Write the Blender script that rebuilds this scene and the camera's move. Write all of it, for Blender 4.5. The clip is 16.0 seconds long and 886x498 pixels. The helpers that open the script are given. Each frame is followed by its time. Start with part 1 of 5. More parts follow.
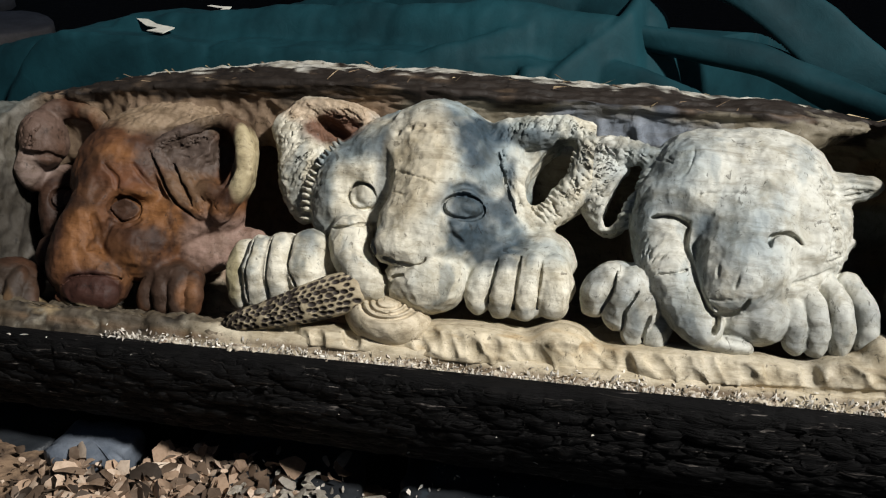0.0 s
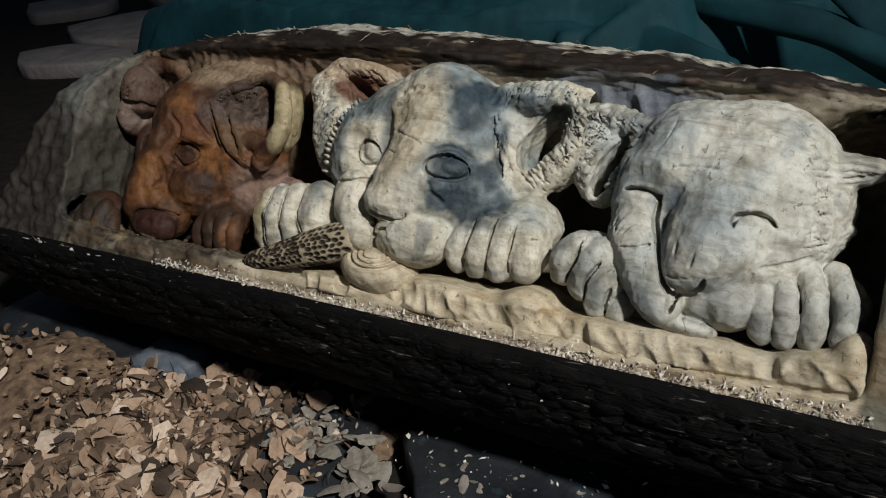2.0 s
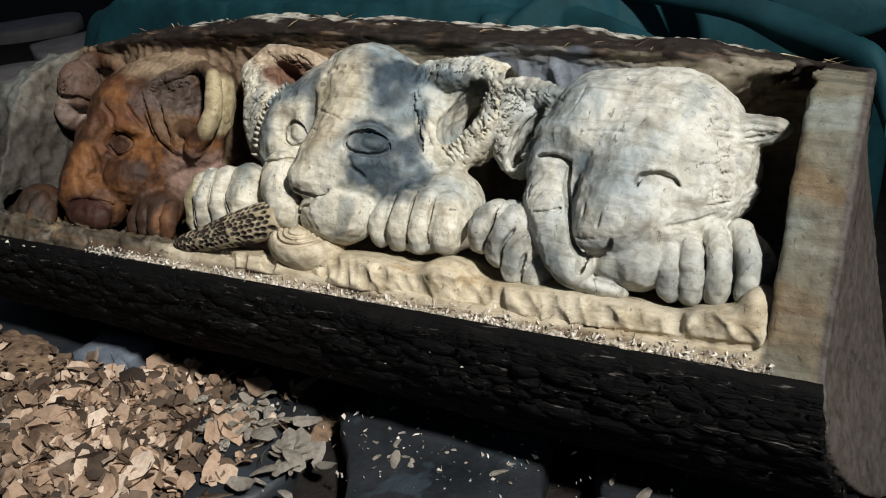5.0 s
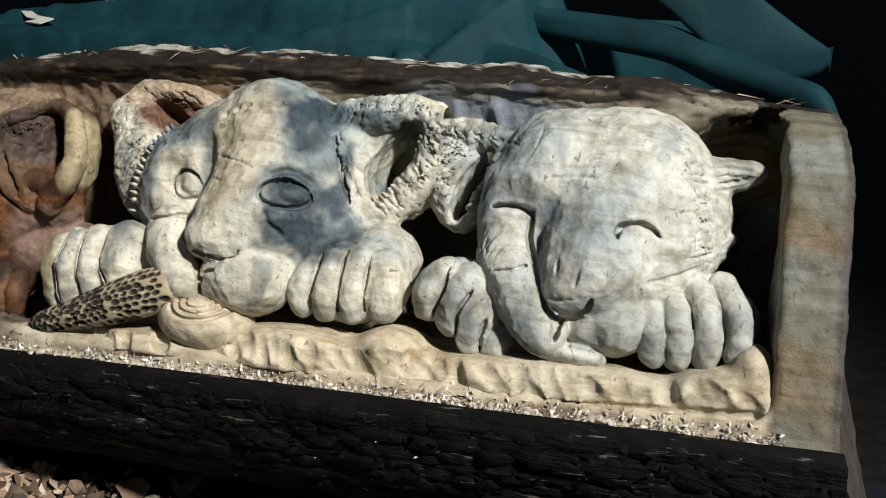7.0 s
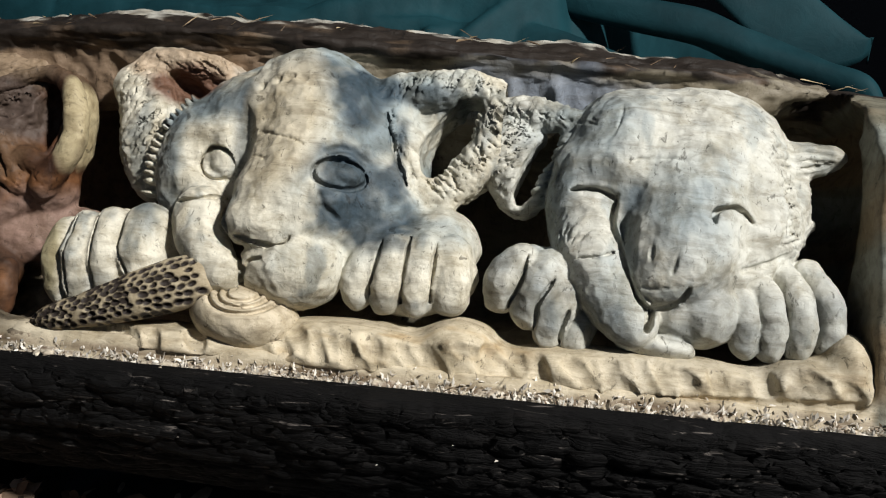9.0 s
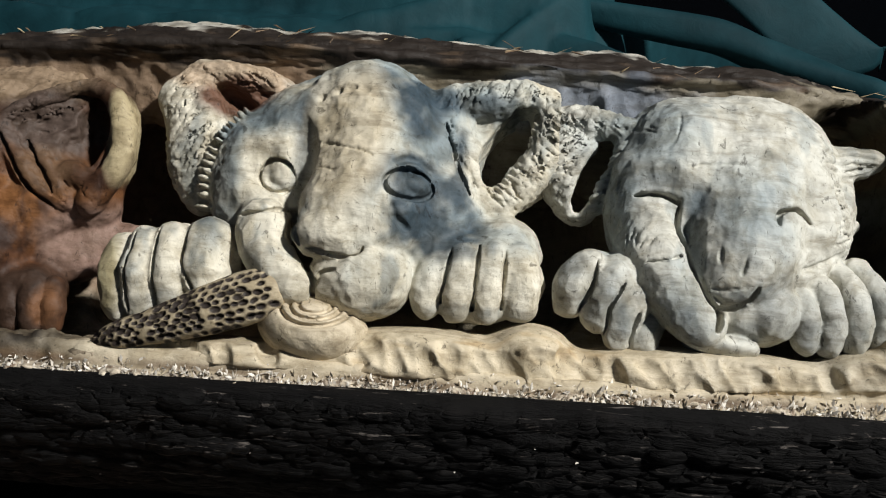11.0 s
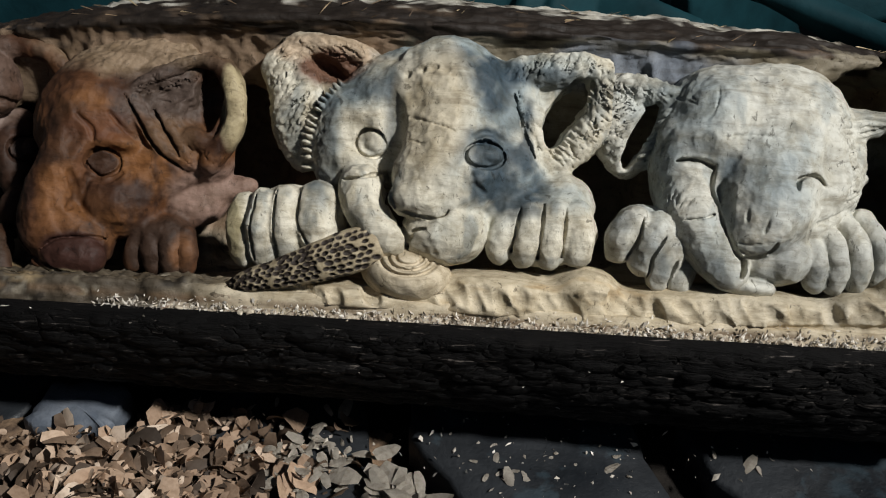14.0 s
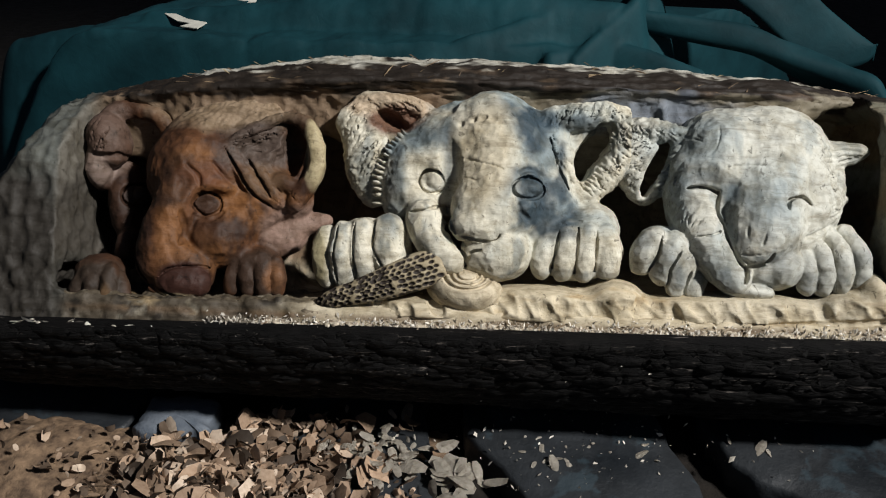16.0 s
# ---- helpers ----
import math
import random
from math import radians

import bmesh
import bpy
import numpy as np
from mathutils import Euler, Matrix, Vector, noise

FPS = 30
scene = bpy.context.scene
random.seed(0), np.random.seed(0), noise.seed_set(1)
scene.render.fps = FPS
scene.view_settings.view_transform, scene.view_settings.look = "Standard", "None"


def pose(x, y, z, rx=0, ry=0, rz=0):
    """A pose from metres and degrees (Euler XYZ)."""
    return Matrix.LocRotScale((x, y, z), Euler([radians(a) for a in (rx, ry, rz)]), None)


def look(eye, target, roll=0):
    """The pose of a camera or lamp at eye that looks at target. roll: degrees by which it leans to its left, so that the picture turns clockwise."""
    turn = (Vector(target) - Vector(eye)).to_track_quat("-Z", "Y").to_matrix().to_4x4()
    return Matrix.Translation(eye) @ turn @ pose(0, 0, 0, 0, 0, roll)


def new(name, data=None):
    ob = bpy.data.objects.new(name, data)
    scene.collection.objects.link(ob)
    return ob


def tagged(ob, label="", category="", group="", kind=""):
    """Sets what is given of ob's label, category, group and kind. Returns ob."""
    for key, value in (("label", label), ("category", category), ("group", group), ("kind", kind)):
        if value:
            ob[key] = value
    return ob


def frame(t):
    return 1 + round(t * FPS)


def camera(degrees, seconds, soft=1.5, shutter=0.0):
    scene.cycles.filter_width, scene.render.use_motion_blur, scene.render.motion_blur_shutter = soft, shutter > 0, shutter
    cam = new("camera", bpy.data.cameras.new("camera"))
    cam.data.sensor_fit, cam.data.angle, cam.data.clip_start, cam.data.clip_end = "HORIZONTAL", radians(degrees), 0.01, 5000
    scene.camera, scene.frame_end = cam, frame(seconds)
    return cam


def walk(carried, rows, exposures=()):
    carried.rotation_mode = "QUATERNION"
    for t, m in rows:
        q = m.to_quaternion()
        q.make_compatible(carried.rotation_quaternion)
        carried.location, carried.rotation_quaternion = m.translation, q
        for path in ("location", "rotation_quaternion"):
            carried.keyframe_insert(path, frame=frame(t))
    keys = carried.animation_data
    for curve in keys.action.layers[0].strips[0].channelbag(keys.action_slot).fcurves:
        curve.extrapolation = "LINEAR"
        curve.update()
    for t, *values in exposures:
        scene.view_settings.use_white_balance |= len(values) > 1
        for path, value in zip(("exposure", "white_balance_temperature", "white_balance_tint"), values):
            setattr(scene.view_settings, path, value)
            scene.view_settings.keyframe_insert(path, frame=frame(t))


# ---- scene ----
cam = camera(54.9, 16.0, soft=1.1)
METRES, EYE, TILT, LEAN, TURN = 1.85, 1.0, -27.0, 0.0, 11.7
ROWS = [
    (0.0, 0.0, 0.0, 0.0, 0.0, 0.0, -0.0),
    (0.5, 0.0671, 0.0046, 0.0009, 4.38, -0.61, -0.95),
    (1.0, 0.1421, 0.0117, -0.0007, 10.04, -2.07, -2.58),
    (1.5, 0.1823, 0.004, 0.0016, 14.4, -2.92, -3.85),
    (2.0, 0.209, 0.0035, 0.001, 16.68, -2.83, -4.07),
    (2.5, 0.2358, 0.006, 0.0032, 17.1, -2.61, -3.93),
    (3.0, 0.2491, -0.0067, 0.0156, 17.12, -2.62, -3.68),
    (5.5, 0.2618, 0.0112, -0.0435, 14.3, -0.06, -2.06),
    (6.0, 0.2417, 0.0226, -0.0412, 11.31, 1.46, -1.67),
    (6.5, 0.1914, 0.0591, -0.0312, 7.05, 2.39, -1.3),
    (7.0, 0.1587, 0.0848, -0.0297, 3.54, 2.61, -0.75),
    (7.5, 0.1184, 0.1064, -0.0342, 1.69, 2.67, -0.45),
    (8.0, 0.0917, 0.12, -0.0381, -0.36, 2.8, -0.63),
    (10.5, -0.0234, 0.1339, -0.0392, -7.63, 3.22, 0.67),
    (11.0, -0.0408, 0.1327, -0.0404, -8.41, 3.56, 1.05),
    (11.5, -0.0555, 0.1324, -0.0428, -8.67, 3.65, 1.21),
    (12.0, -0.0642, 0.1339, -0.0409, -8.87, 3.68, 1.27),
    (12.5, -0.0706, 0.1349, -0.0402, -10.7, 3.35, 0.94),
    (13.0, -0.0698, 0.1067, -0.0087, -10.57, -0.56, 0.5),
    (13.5, -0.0777, 0.0598, 0.045, -8.82, -5.59, 0.98),
    (14.0, -0.0919, 0.0351, 0.0446, -7.14, -7.37, 1.61),
    (14.5, -0.1059, -0.0376, 0.047, -6.6, -6.75, 1.91),
    (15.0, -0.1241, -0.0805, 0.0436, -6.76, -5.7, 2.49),
    (15.5, -0.1398, -0.0826, 0.0379, -6.83, -5.0, 2.96),
    (16.0, -0.1514, -0.0861, 0.0397, -7.1, -4.35, 3.26),
]
walk(cam, [(t, pose(0, 0, EYE, TILT, LEAN, TURN) @ pose(METRES * x, METRES * y, METRES * z, 90 + pitch, roll, yaw)) for t, x, y, z, yaw, pitch, roll in ROWS],
     exposures=[(0.0, 0.1), (0.5, 0.1), (1.0, -0.08), (1.5, -0.4), (2.0, -0.5), (2.5, -0.36), (3.0, 0.15), (3.2, 0.25), (5.3, 0.03), (6.0, 0.08), (8.0, 0.18), (10.3, 0.12), (11.5, 0.12), (12.0, -0.1), (12.5, -0.35), (13.5, -0.3), (14.0, -0.2), (15.0, -0.1), (16.0, 0.0)])

# ---- world and sun ----
world = bpy.data.worlds.new("world")
scene.world = world
world.use_nodes = True
wn = world.node_tree
sky = wn.nodes.new("ShaderNodeTexSky")
sky.sky_type, sky.sun_disc = "NISHITA", False
sky.sun_elevation, sky.sun_rotation = radians(46), radians(117)
wn.nodes["Background"].inputs[1].default_value = 0.013
wn.links.new(sky.outputs[0], wn.nodes["Background"].inputs[0])
lamp_data = bpy.data.lights.new("work_lamp", "SPOT")
lamp_data.shadow_soft_size, lamp_data.energy, lamp_data.color = 0.19, 1750.0, (0.985, 0.975, 0.95)
lamp_data.spot_size, lamp_data.spot_blend = radians(35), 1.0
lamp = new("work_lamp", lamp_data)
lamp.matrix_world = look((3.04, -0.89, 4.16), (-0.42, 1.12, 0.46))


# ---- materials ----
class Mat:
    """A node material in few words."""

    def __init__(self, name, rough=0.6, metal=0.0, gloss=0.5):
        self.m = bpy.data.materials.new(name)
        self.m.use_nodes = True
        self.t = self.m.node_tree
        self.b = self.t.nodes["Principled BSDF"]
        self.b.inputs["Roughness"].default_value = rough
        self.b.inputs["Metallic"].default_value = metal
        self.b.inputs["Specular IOR Level"].default_value = gloss
        self.pos = self.node("ShaderNodeNewGeometry").outputs["Position"]

    def node(self, kind):
        return self.t.nodes.new(kind)

    def put(self, socket, value):
        if isinstance(value, bpy.types.NodeSocket):
            self.t.links.new(value, socket)
        else:
            socket.default_value = value

    def stretch(self, scale, turn=(0, 0, 0)):
        n = self.node("ShaderNodeMapping")
        self.put(n.inputs["Vector"], self.pos)
        n.inputs["Scale"].default_value = scale
        n.inputs["Rotation"].default_value = [radians(a) for a in turn]
        return n.outputs[0]

    def noise(self, scale, detail=4, rough=0.55, at=None, bend=0.0):
        n = self.node("ShaderNodeTexNoise")
        self.put(n.inputs["Vector"], at or self.pos)
        for key, v in (("Scale", scale), ("Detail", detail), ("Roughness", rough), ("Distortion", bend)):
            n.inputs[key].default_value = v
        return n.outputs["Fac"]

    def cells(self, scale, at=None, feature="F1", out="Distance", rand=1.0):
        n = self.node("ShaderNodeTexVoronoi")
        n.feature = feature
        self.put(n.inputs["Vector"], at or self.pos)
        n.inputs["Scale"].default_value = scale
        n.inputs["Randomness"].default_value = rand
        return n.outputs[out]

    def ramp(self, fac, *stops):
        n = self.node("ShaderNodeValToRGB")
        self.put(n.inputs[0], fac)
        e = n.color_ramp.elements
        while len(e) < len(stops):
            e.new(0.5)
        for el, (p, c) in zip(e, stops):
            el.position = p
            el.color = (c, c, c, 1) if isinstance(c, (int, float)) else (*c, 1)
        return n.outputs[0]

    def mix(self, fac, a, b, blend="MIX"):
        n = self.node("ShaderNodeMix")
        n.data_type, n.blend_type = "RGBA", blend
        for i, v in ((0, fac), (6, a), (7, b)):
            if isinstance(v, (tuple, list)):
                v = (*v, 1)
            self.put(n.inputs[i], v)
        return n.outputs[2]

    def math(self, op, a, b=0.0):
        n = self.node("ShaderNodeMath")
        n.operation = op
        self.put(n.inputs[0], a)
        self.put(n.inputs[1], b)
        return n.outputs[0]

    def attr(self, name, out="Color"):
        n = self.node("ShaderNodeAttribute")
        n.attribute_name = name
        return n.outputs[out]

    def finish(self, color, *bumps, rough=None):
        """bumps: height, strength, distance in metres; the last is laid on top."""
        self.put(self.b.inputs["Base Color"], (*color, 1) if isinstance(color, tuple) else color)
        if rough is not None:
            self.put(self.b.inputs["Roughness"], rough)
        last = None
        for height, strength, dist in bumps:
            n = self.node("ShaderNodeBump")
            self.put(n.inputs["Height"], height)
            n.inputs["Strength"].default_value = strength
            n.inputs["Distance"].default_value = dist
            if last:
                self.t.links.new(last, n.inputs["Normal"])
            last = n.outputs[0]
        if last:
            self.t.links.new(last, self.b.inputs["Normal"])
        return self.m


def carved_material(name, rough=0.62):
    """Carved wood whose stains and painted-in shade lie in the mesh's colours, with tool marks, grain and grime."""
    m = Mat(name, rough, gloss=0.3)
    base = m.attr("wood_colors")
    grain = m.noise(1.0, 6, 0.65, m.stretch((10, 70, 70)), 0.4)
    blotch = m.noise(26, 6, 0.68, bend=0.5)
    c = m.mix(m.ramp(blotch, (0.44, 0.0), (0.64, 0.7)), base, (0.58, 0.54, 0.46), "MULTIPLY")
    c = m.mix(m.ramp(grain, (0.36, 0.5), (0.52, 0.0)), c, (0.40, 0.36, 0.30), "MULTIPLY")
    wash = m.noise(1.0, 5, 0.7, m.stretch((30, 90, 55), (20, 0, 35)), 1.0)
    c = m.mix(m.ramp(wash, (0.58, 0.0), (0.72, 0.6)), c, (0.34, 0.32, 0.28), "MULTIPLY")
    c = m.mix(m.ramp(m.noise(190, 3, 0.7), (0.62, 0.0), (0.74, 0.5)), c, (0.15, 0.14, 0.12), "MULTIPLY")
    fleck = m.noise(1.0, 4, 0.7, m.stretch((110, 60, 60), (10, 0, 20)), 0.8)
    c = m.mix(m.ramp(fleck, (0.61, 0.0), (0.68, 0.7)), c, (0.16, 0.15, 0.13), "MULTIPLY")
    cuts = m.noise(1.0, 5, 0.7, m.stretch((90, 260, 160), (15, 0, 30)), 0.6)
    return m.finish(c, (m.cells(48, feature="SMOOTH_F1"), 0.35, 0.008), (m.noise(60, 5, 0.6, bend=0.6), 0.35, 0.005), (cuts, 0.3, 0.003))


def bark_material():
    m = Mat("bark", 0.8, gloss=0.15)
    plates = m.noise(1.0, 6, 0.62, m.stretch((7, 40, 40)), 0.6)
    fine = m.noise(1.0, 5, 0.7, m.stretch((40, 150, 150)), 0.5)
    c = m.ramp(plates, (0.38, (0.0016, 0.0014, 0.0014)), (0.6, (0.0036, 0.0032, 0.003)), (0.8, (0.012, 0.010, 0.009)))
    fleck = m.noise(1.0, 5, 0.65, m.stretch((13, 120, 120)), 0.9)
    c = m.mix(m.ramp(fleck, (0.61, 0.0), (0.69, 0.85)), c, (0.15, 0.13, 0.115))
    return m.finish(c, (plates, 0.8, 0.02), (fine, 0.5, 0.005))


def plain_material(name, color, other, scale=20, rough=0.6, bump=0.3, gloss=0.4):
    m = Mat(name, rough, gloss=gloss)
    n = m.noise(scale, 5, 0.6)
    f = m.noise(scale * 9, 4, 0.6)
    c = m.mix(m.ramp(n, (0.35, 0.0), (0.65, 1.0)), color, other)
    c = m.mix(m.ramp(f, (0.5, 0.0), (0.75, 0.35)), c, tuple(v * 0.5 for v in color))
    return m.finish(c, (n, bump, 0.4 / scale), (f, bump, 0.04 / scale))


def tarp_material():
    m = Mat("teal_tarpaulin", 0.7, gloss=0.14)
    n = m.noise(7, 5, 0.6)
    crease = m.noise(26, 5, 0.6, bend=1.2)
    c = m.mix(m.ramp(n, (0.35, 0.0), (0.7, 1.0)), (0.0035, 0.022, 0.028), (0.008, 0.046, 0.057))
    return m.finish(c, (crease, 0.12, 0.010), (m.noise(300, 2), 0.08, 0.001))


WOOD = carved_material("carved_wood")
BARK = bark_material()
TARP = tarp_material()
def slate_material():
    m = Mat("dark_slate", 0.5, gloss=0.5)
    n = m.noise(9, 6, 0.65)
    f = m.noise(90, 5, 0.7)
    wet = m.ramp(m.noise(5, 3, 0.5), (0.5, 0.62), (0.66, 0.3))
    c = m.ramp(n, (0.35, (0.010, 0.012, 0.0145)), (0.7, (0.027, 0.031, 0.036)))
    c = m.mix(m.ramp(f, (0.62, 0.0), (0.8, 0.4)), c, (0.07, 0.075, 0.08))
    c = m.mix(m.ramp(m.noise(7.5, 5, 0.6, bend=0.4), (0.57, 0.0), (0.62, 0.55)), c, (0.035, 0.055, 0.068))
    return m.finish(c, (n, 0.35, 0.02), (f, 0.35, 0.003), rough=wet)


def shaving_material(name, *stops):
    """Shavings of several shades, one shade for each loose piece."""
    m = Mat(name, 0.7, gloss=0.3)
    r = m.node("ShaderNodeNewGeometry").outputs["Random Per Island"]
    c = m.ramp(r, *stops)
    g = m.noise(120, 4, 0.6)
    c = m.mix(m.ramp(g, (0.4, 0.0), (0.7, 0.5)), c, (0.45, 0.38, 0.3), "MULTIPLY")
    return m.finish(c, (g, 0.3, 0.002))


SLATE = slate_material()
SOIL = plain_material("dark_soil", (0.013, 0.0115, 0.010), (0.024, 0.020, 0.017), 30, 0.95, 0.6, 0.15)
BLUESTONE = plain_material("blue_grey_stone", (0.10, 0.12, 0.15), (0.16, 0.18, 0.21), 25, 0.6, 0.3, 0.4)
PALESTONE = plain_material("pale_grey_stone", (0.30, 0.275, 0.26), (0.22, 0.20, 0.19), 8, 0.8, 0.4, 0.3)
SAWDUST = plain_material("orange_sawdust", (0.30, 0.20, 0.125), (0.09, 0.06, 0.042), 40, 0.9, 0.8, 0.2)
SHAVING = shaving_material("wood_shavings", (0.0, (0.04, 0.03, 0.023)), (0.35, (0.16, 0.11, 0.075)), (0.75, (0.46, 0.32, 0.22)), (1.0, (0.68, 0.55, 0.43)))
PALE = shaving_material("pale_chips", (0.0, (0.30, 0.27, 0.23)), (0.45, (0.62, 0.57, 0.49)), (1.0, (0.84, 0.80, 0.72)))
FIBRE = shaving_material("torn_fibres", (0.0, (0.08, 0.055, 0.035)), (0.6, (0.22, 0.15, 0.09)), (1.0, (0.5, 0.4, 0.24)))
TORN = plain_material("torn_pale_wood", (0.62, 0.55, 0.43), (0.16, 0.11, 0.075), 90, 0.8, 0.8, 0.2)


# ---- tools for shapes ----
# The carved face leans back: u runs along the log, v up the face, w out of it.
FACE_O = np.array([0.0, 1.1, 0.45])
FACE = np.array([[1.0, 0.0, 0.0], [0.0, 0.52, 0.8542], [0.0, -0.8542, 0.52]])


def turned(rot):
    return np.array(Euler([radians(a) for a in rot]).to_matrix())


def smoothed(points, steps):
    """A smooth line through points, as an array."""
    p = np.array(points, float)
    if len(p) < 3:
        return np.array([p[0] + (p[-1] - p[0]) * i / steps for i in range(steps + 1)])
    q = np.vstack([2 * p[0] - p[1], p, 2 * p[-1] - p[-2]])
    out = []
    for i in range(1, len(q) - 2):
        a, b, c, d = q[i - 1:i + 3]
        for s in range(steps):
            t = s / steps
            out.append(0.5 * (2 * b + (c - a) * t + (2 * a - 5 * b + 4 * c - d) * t * t + (3 * b - a - 3 * c + d) * t ** 3))
    return np.array(out + [p[-1]])


def hash3(i, j, k, s):
    x = np.sin(i * 127.1 + j * 311.7 + k * 74.7 + s * 53.3) * 43758.5453
    return x - np.floor(x)


def cell_noise(p, size):
    """Distance to the nearest of scattered seeds, in cell sizes, and that seed's random number."""
    q = p / np.array(size)
    base = np.floor(q)
    best, rnd = np.full(len(q), 9.0), np.zeros(len(q))
    for di in (-1, 0, 1):
        for dj in (-1, 0, 1):
            for dk in (-1, 0, 1):
                c = base + (di, dj, dk)
                s = np.stack([c[:, n] + hash3(c[:, 0], c[:, 1], c[:, 2], n + 1) for n in range(3)], 1)
                d = np.linalg.norm(q - s, axis=1)
                hit = d < best
                best[hit] = d[hit]
                rnd[hit] = hash3(c[:, 0], c[:, 1], c[:, 2], 9)[hit]
    return best, rnd


def value_noise(p, scale, octaves=3):
    """Soft noise of about -1 to 1, with grain size 1 / scale."""
    total, amp = np.zeros(len(p)), 0.6
    q = p * scale
    for o in range(octaves):
        b = np.floor(q)
        f = q - b
        f = f * f * (3 - 2 * f)
        v = np.zeros(len(q))
        for i in (0, 1):
            for j in (0, 1):
                for k in (0, 1):
                    wgt = (f[:, 0] if i else 1 - f[:, 0]) * (f[:, 1] if j else 1 - f[:, 1]) * (f[:, 2] if k else 1 - f[:, 2])
                    v += wgt * hash3(b[:, 0] + i, b[:, 1] + j, b[:, 2] + k, 3 + o)
        total += amp * (2 * v - 1)
        q, amp = q * 2.1, amp * 0.5
    return total


class Clay:
    """A solid on a grid, built up and cut away with soft tools; sizes in metres in the face's axes."""

    def __init__(self, lo, hi, h):
        self.lo, self.h = np.array(lo, float), h
        n = [int(round((b - a) / h)) + 1 for a, b in zip(lo, hi)]
        self.ax = [lo[i] + h * np.arange(n[i]) for i in range(3)]
        self.f = np.full(n, 1.0, np.float32)

    def near(self, lo, hi, grow):
        sl = []
        for i in range(3):
            a = int(np.floor((lo[i] - grow - self.lo[i]) / self.h))
            b = int(np.ceil((hi[i] + grow - self.lo[i]) / self.h)) + 1
            a, b = max(a, 0), min(b, len(self.ax[i]))
            if b <= a:
                return None, None
            sl.append(slice(a, b))
        g = [self.ax[i][sl[i]].astype(np.float32) for i in range(3)]
        return tuple(sl), (g[0][:, None, None], g[1][None, :, None], g[2][None, None, :])

    def join(self, sl, d, k, cut):
        a = self.f[sl]
        if cut:
            h = np.clip(0.5 - 0.5 * (a + d) / k, 0, 1)
            self.f[sl] = a * (1 - h) - d * h + k * h * (1 - h)
        else:
            h = np.clip(0.5 + 0.5 * (a - d) / k, 0, 1)
            self.f[sl] = a * (1 - h) + d * h - k * h * (1 - h)

    def ball(self, c, r, rot=(0, 0, 0), k=0.012, cut=False):
        c, r = np.array(c), np.array(r, float)
        reach = np.full(3, r.max())
        sl, g = self.near(c - reach, c + reach, 2 * k + 3 * self.h)
        if sl is None:
            return self
        m = turned(rot)
        d = [g[i] - np.float32(c[i]) for i in range(3)]
        q = [d[0] * m[0, j] + d[1] * m[1, j] + d[2] * m[2, j] for j in range(3)]
        k0 = np.sqrt(sum((q[j] / r[j]) ** 2 for j in range(3)))
        k1 = np.sqrt(sum((q[j] / r[j] ** 2) ** 2 for j in range(3))) + 1e-9
        self.join(sl, k0 * (k0 - 1) / k1, k, cut)
        return self

    def rod(self, a, b, ra, rb, k=0.01, cut=False):
        a, b = np.array(a, float), np.array(b, float)
        r = max(ra, rb)
        sl, g = self.near(np.minimum(a, b) - r, np.maximum(a, b) + r, 2 * k + 3 * self.h)
        if sl is None:
            return self
        ab = b - a
        t = sum((g[i] - np.float32(a[i])) * ab[i] for i in range(3)) / max(ab @ ab, 1e-12)
        t = np.clip(t, 0, 1)
        d = np.sqrt(sum((g[i] - np.float32(a[i]) - t * ab[i]) ** 2 for i in range(3))) - (ra + (rb - ra) * t)
        self.join(sl, d, k, cut)
        return self

    def on(self, u, v, sink=0.0):
        """The point of the surface in front of (u, v), sunk inwards."""
        i = int(np.clip(round((u - self.lo[0]) / self.h), 0, self.f.shape[0] - 1))
        j = int(np.clip(round((v - self.lo[1]) / self.h), 0, self.f.shape[1] - 1))
        inside = np.nonzero(self.f[i, j] < 0)[0]
        w = self.ax[2][inside[-1]] if len(inside) else self.ax[2][0]
        return np.array([u, v, w - sink])

    def line(self, points, r, k=0.004, cut=True, sink=0.0, steps=14, taper=True):
        """A groove (or a bead) drawn on the surface along points (u, v, any)."""
        p = smoothed(points, steps)
        p = np.array([self.on(q[0], q[1], sink) for q in p])
        for n in range(6):
            p[1:-1, 2] = (p[:-2, 2] + p[1:-1, 2] + p[2:, 2]) / 3
        n = len(p) - 1
        for i in range(n):
            f = [min(1.0, 0.35 + 3.0 * min(j, n - j) / n) if taper else 1.0 for j in (i, i + 1)]
            self.rod(p[i], p[i + 1], r * f[0], r * f[1], k, cut)
        return self

    def tube(self, points, r0, r1, k=0.008, steps=6, cut=False):
        p = smoothed(points, steps)
        n = len(p) - 1
        for i in range(n):
            self.rod(p[i], p[i + 1], r0 + (r1 - r0) * i / n, r0 + (r1 - r0) * (i + 1) / n, k, cut)
        return self

    def mesh(self, name, wood_colors=None, rough=None):
        """The surface as a mesh in the world. stain(p): colours; rough(p): shifts along the normal."""
        f, h = self.f, self.h
        s = f < 0
        c = np.zeros(tuple(n - 1 for n in f.shape), np.int8)
        for i in (0, 1):
            for j in (0, 1):
                for k in (0, 1):
                    c += s[i:f.shape[0] - 1 + i, j:f.shape[1] - 1 + j, k:f.shape[2] - 1 + k]
        cells = np.argwhere((c > 0) & (c < 8))
        index = np.full(c.shape, -1, np.int64)
        index[tuple(cells.T)] = np.arange(len(cells))
        acc, cnt = np.zeros((len(cells), 3)), np.zeros(len(cells))
        corners = [(i, j, k) for i in (0, 1) for j in (0, 1) for k in (0, 1)]
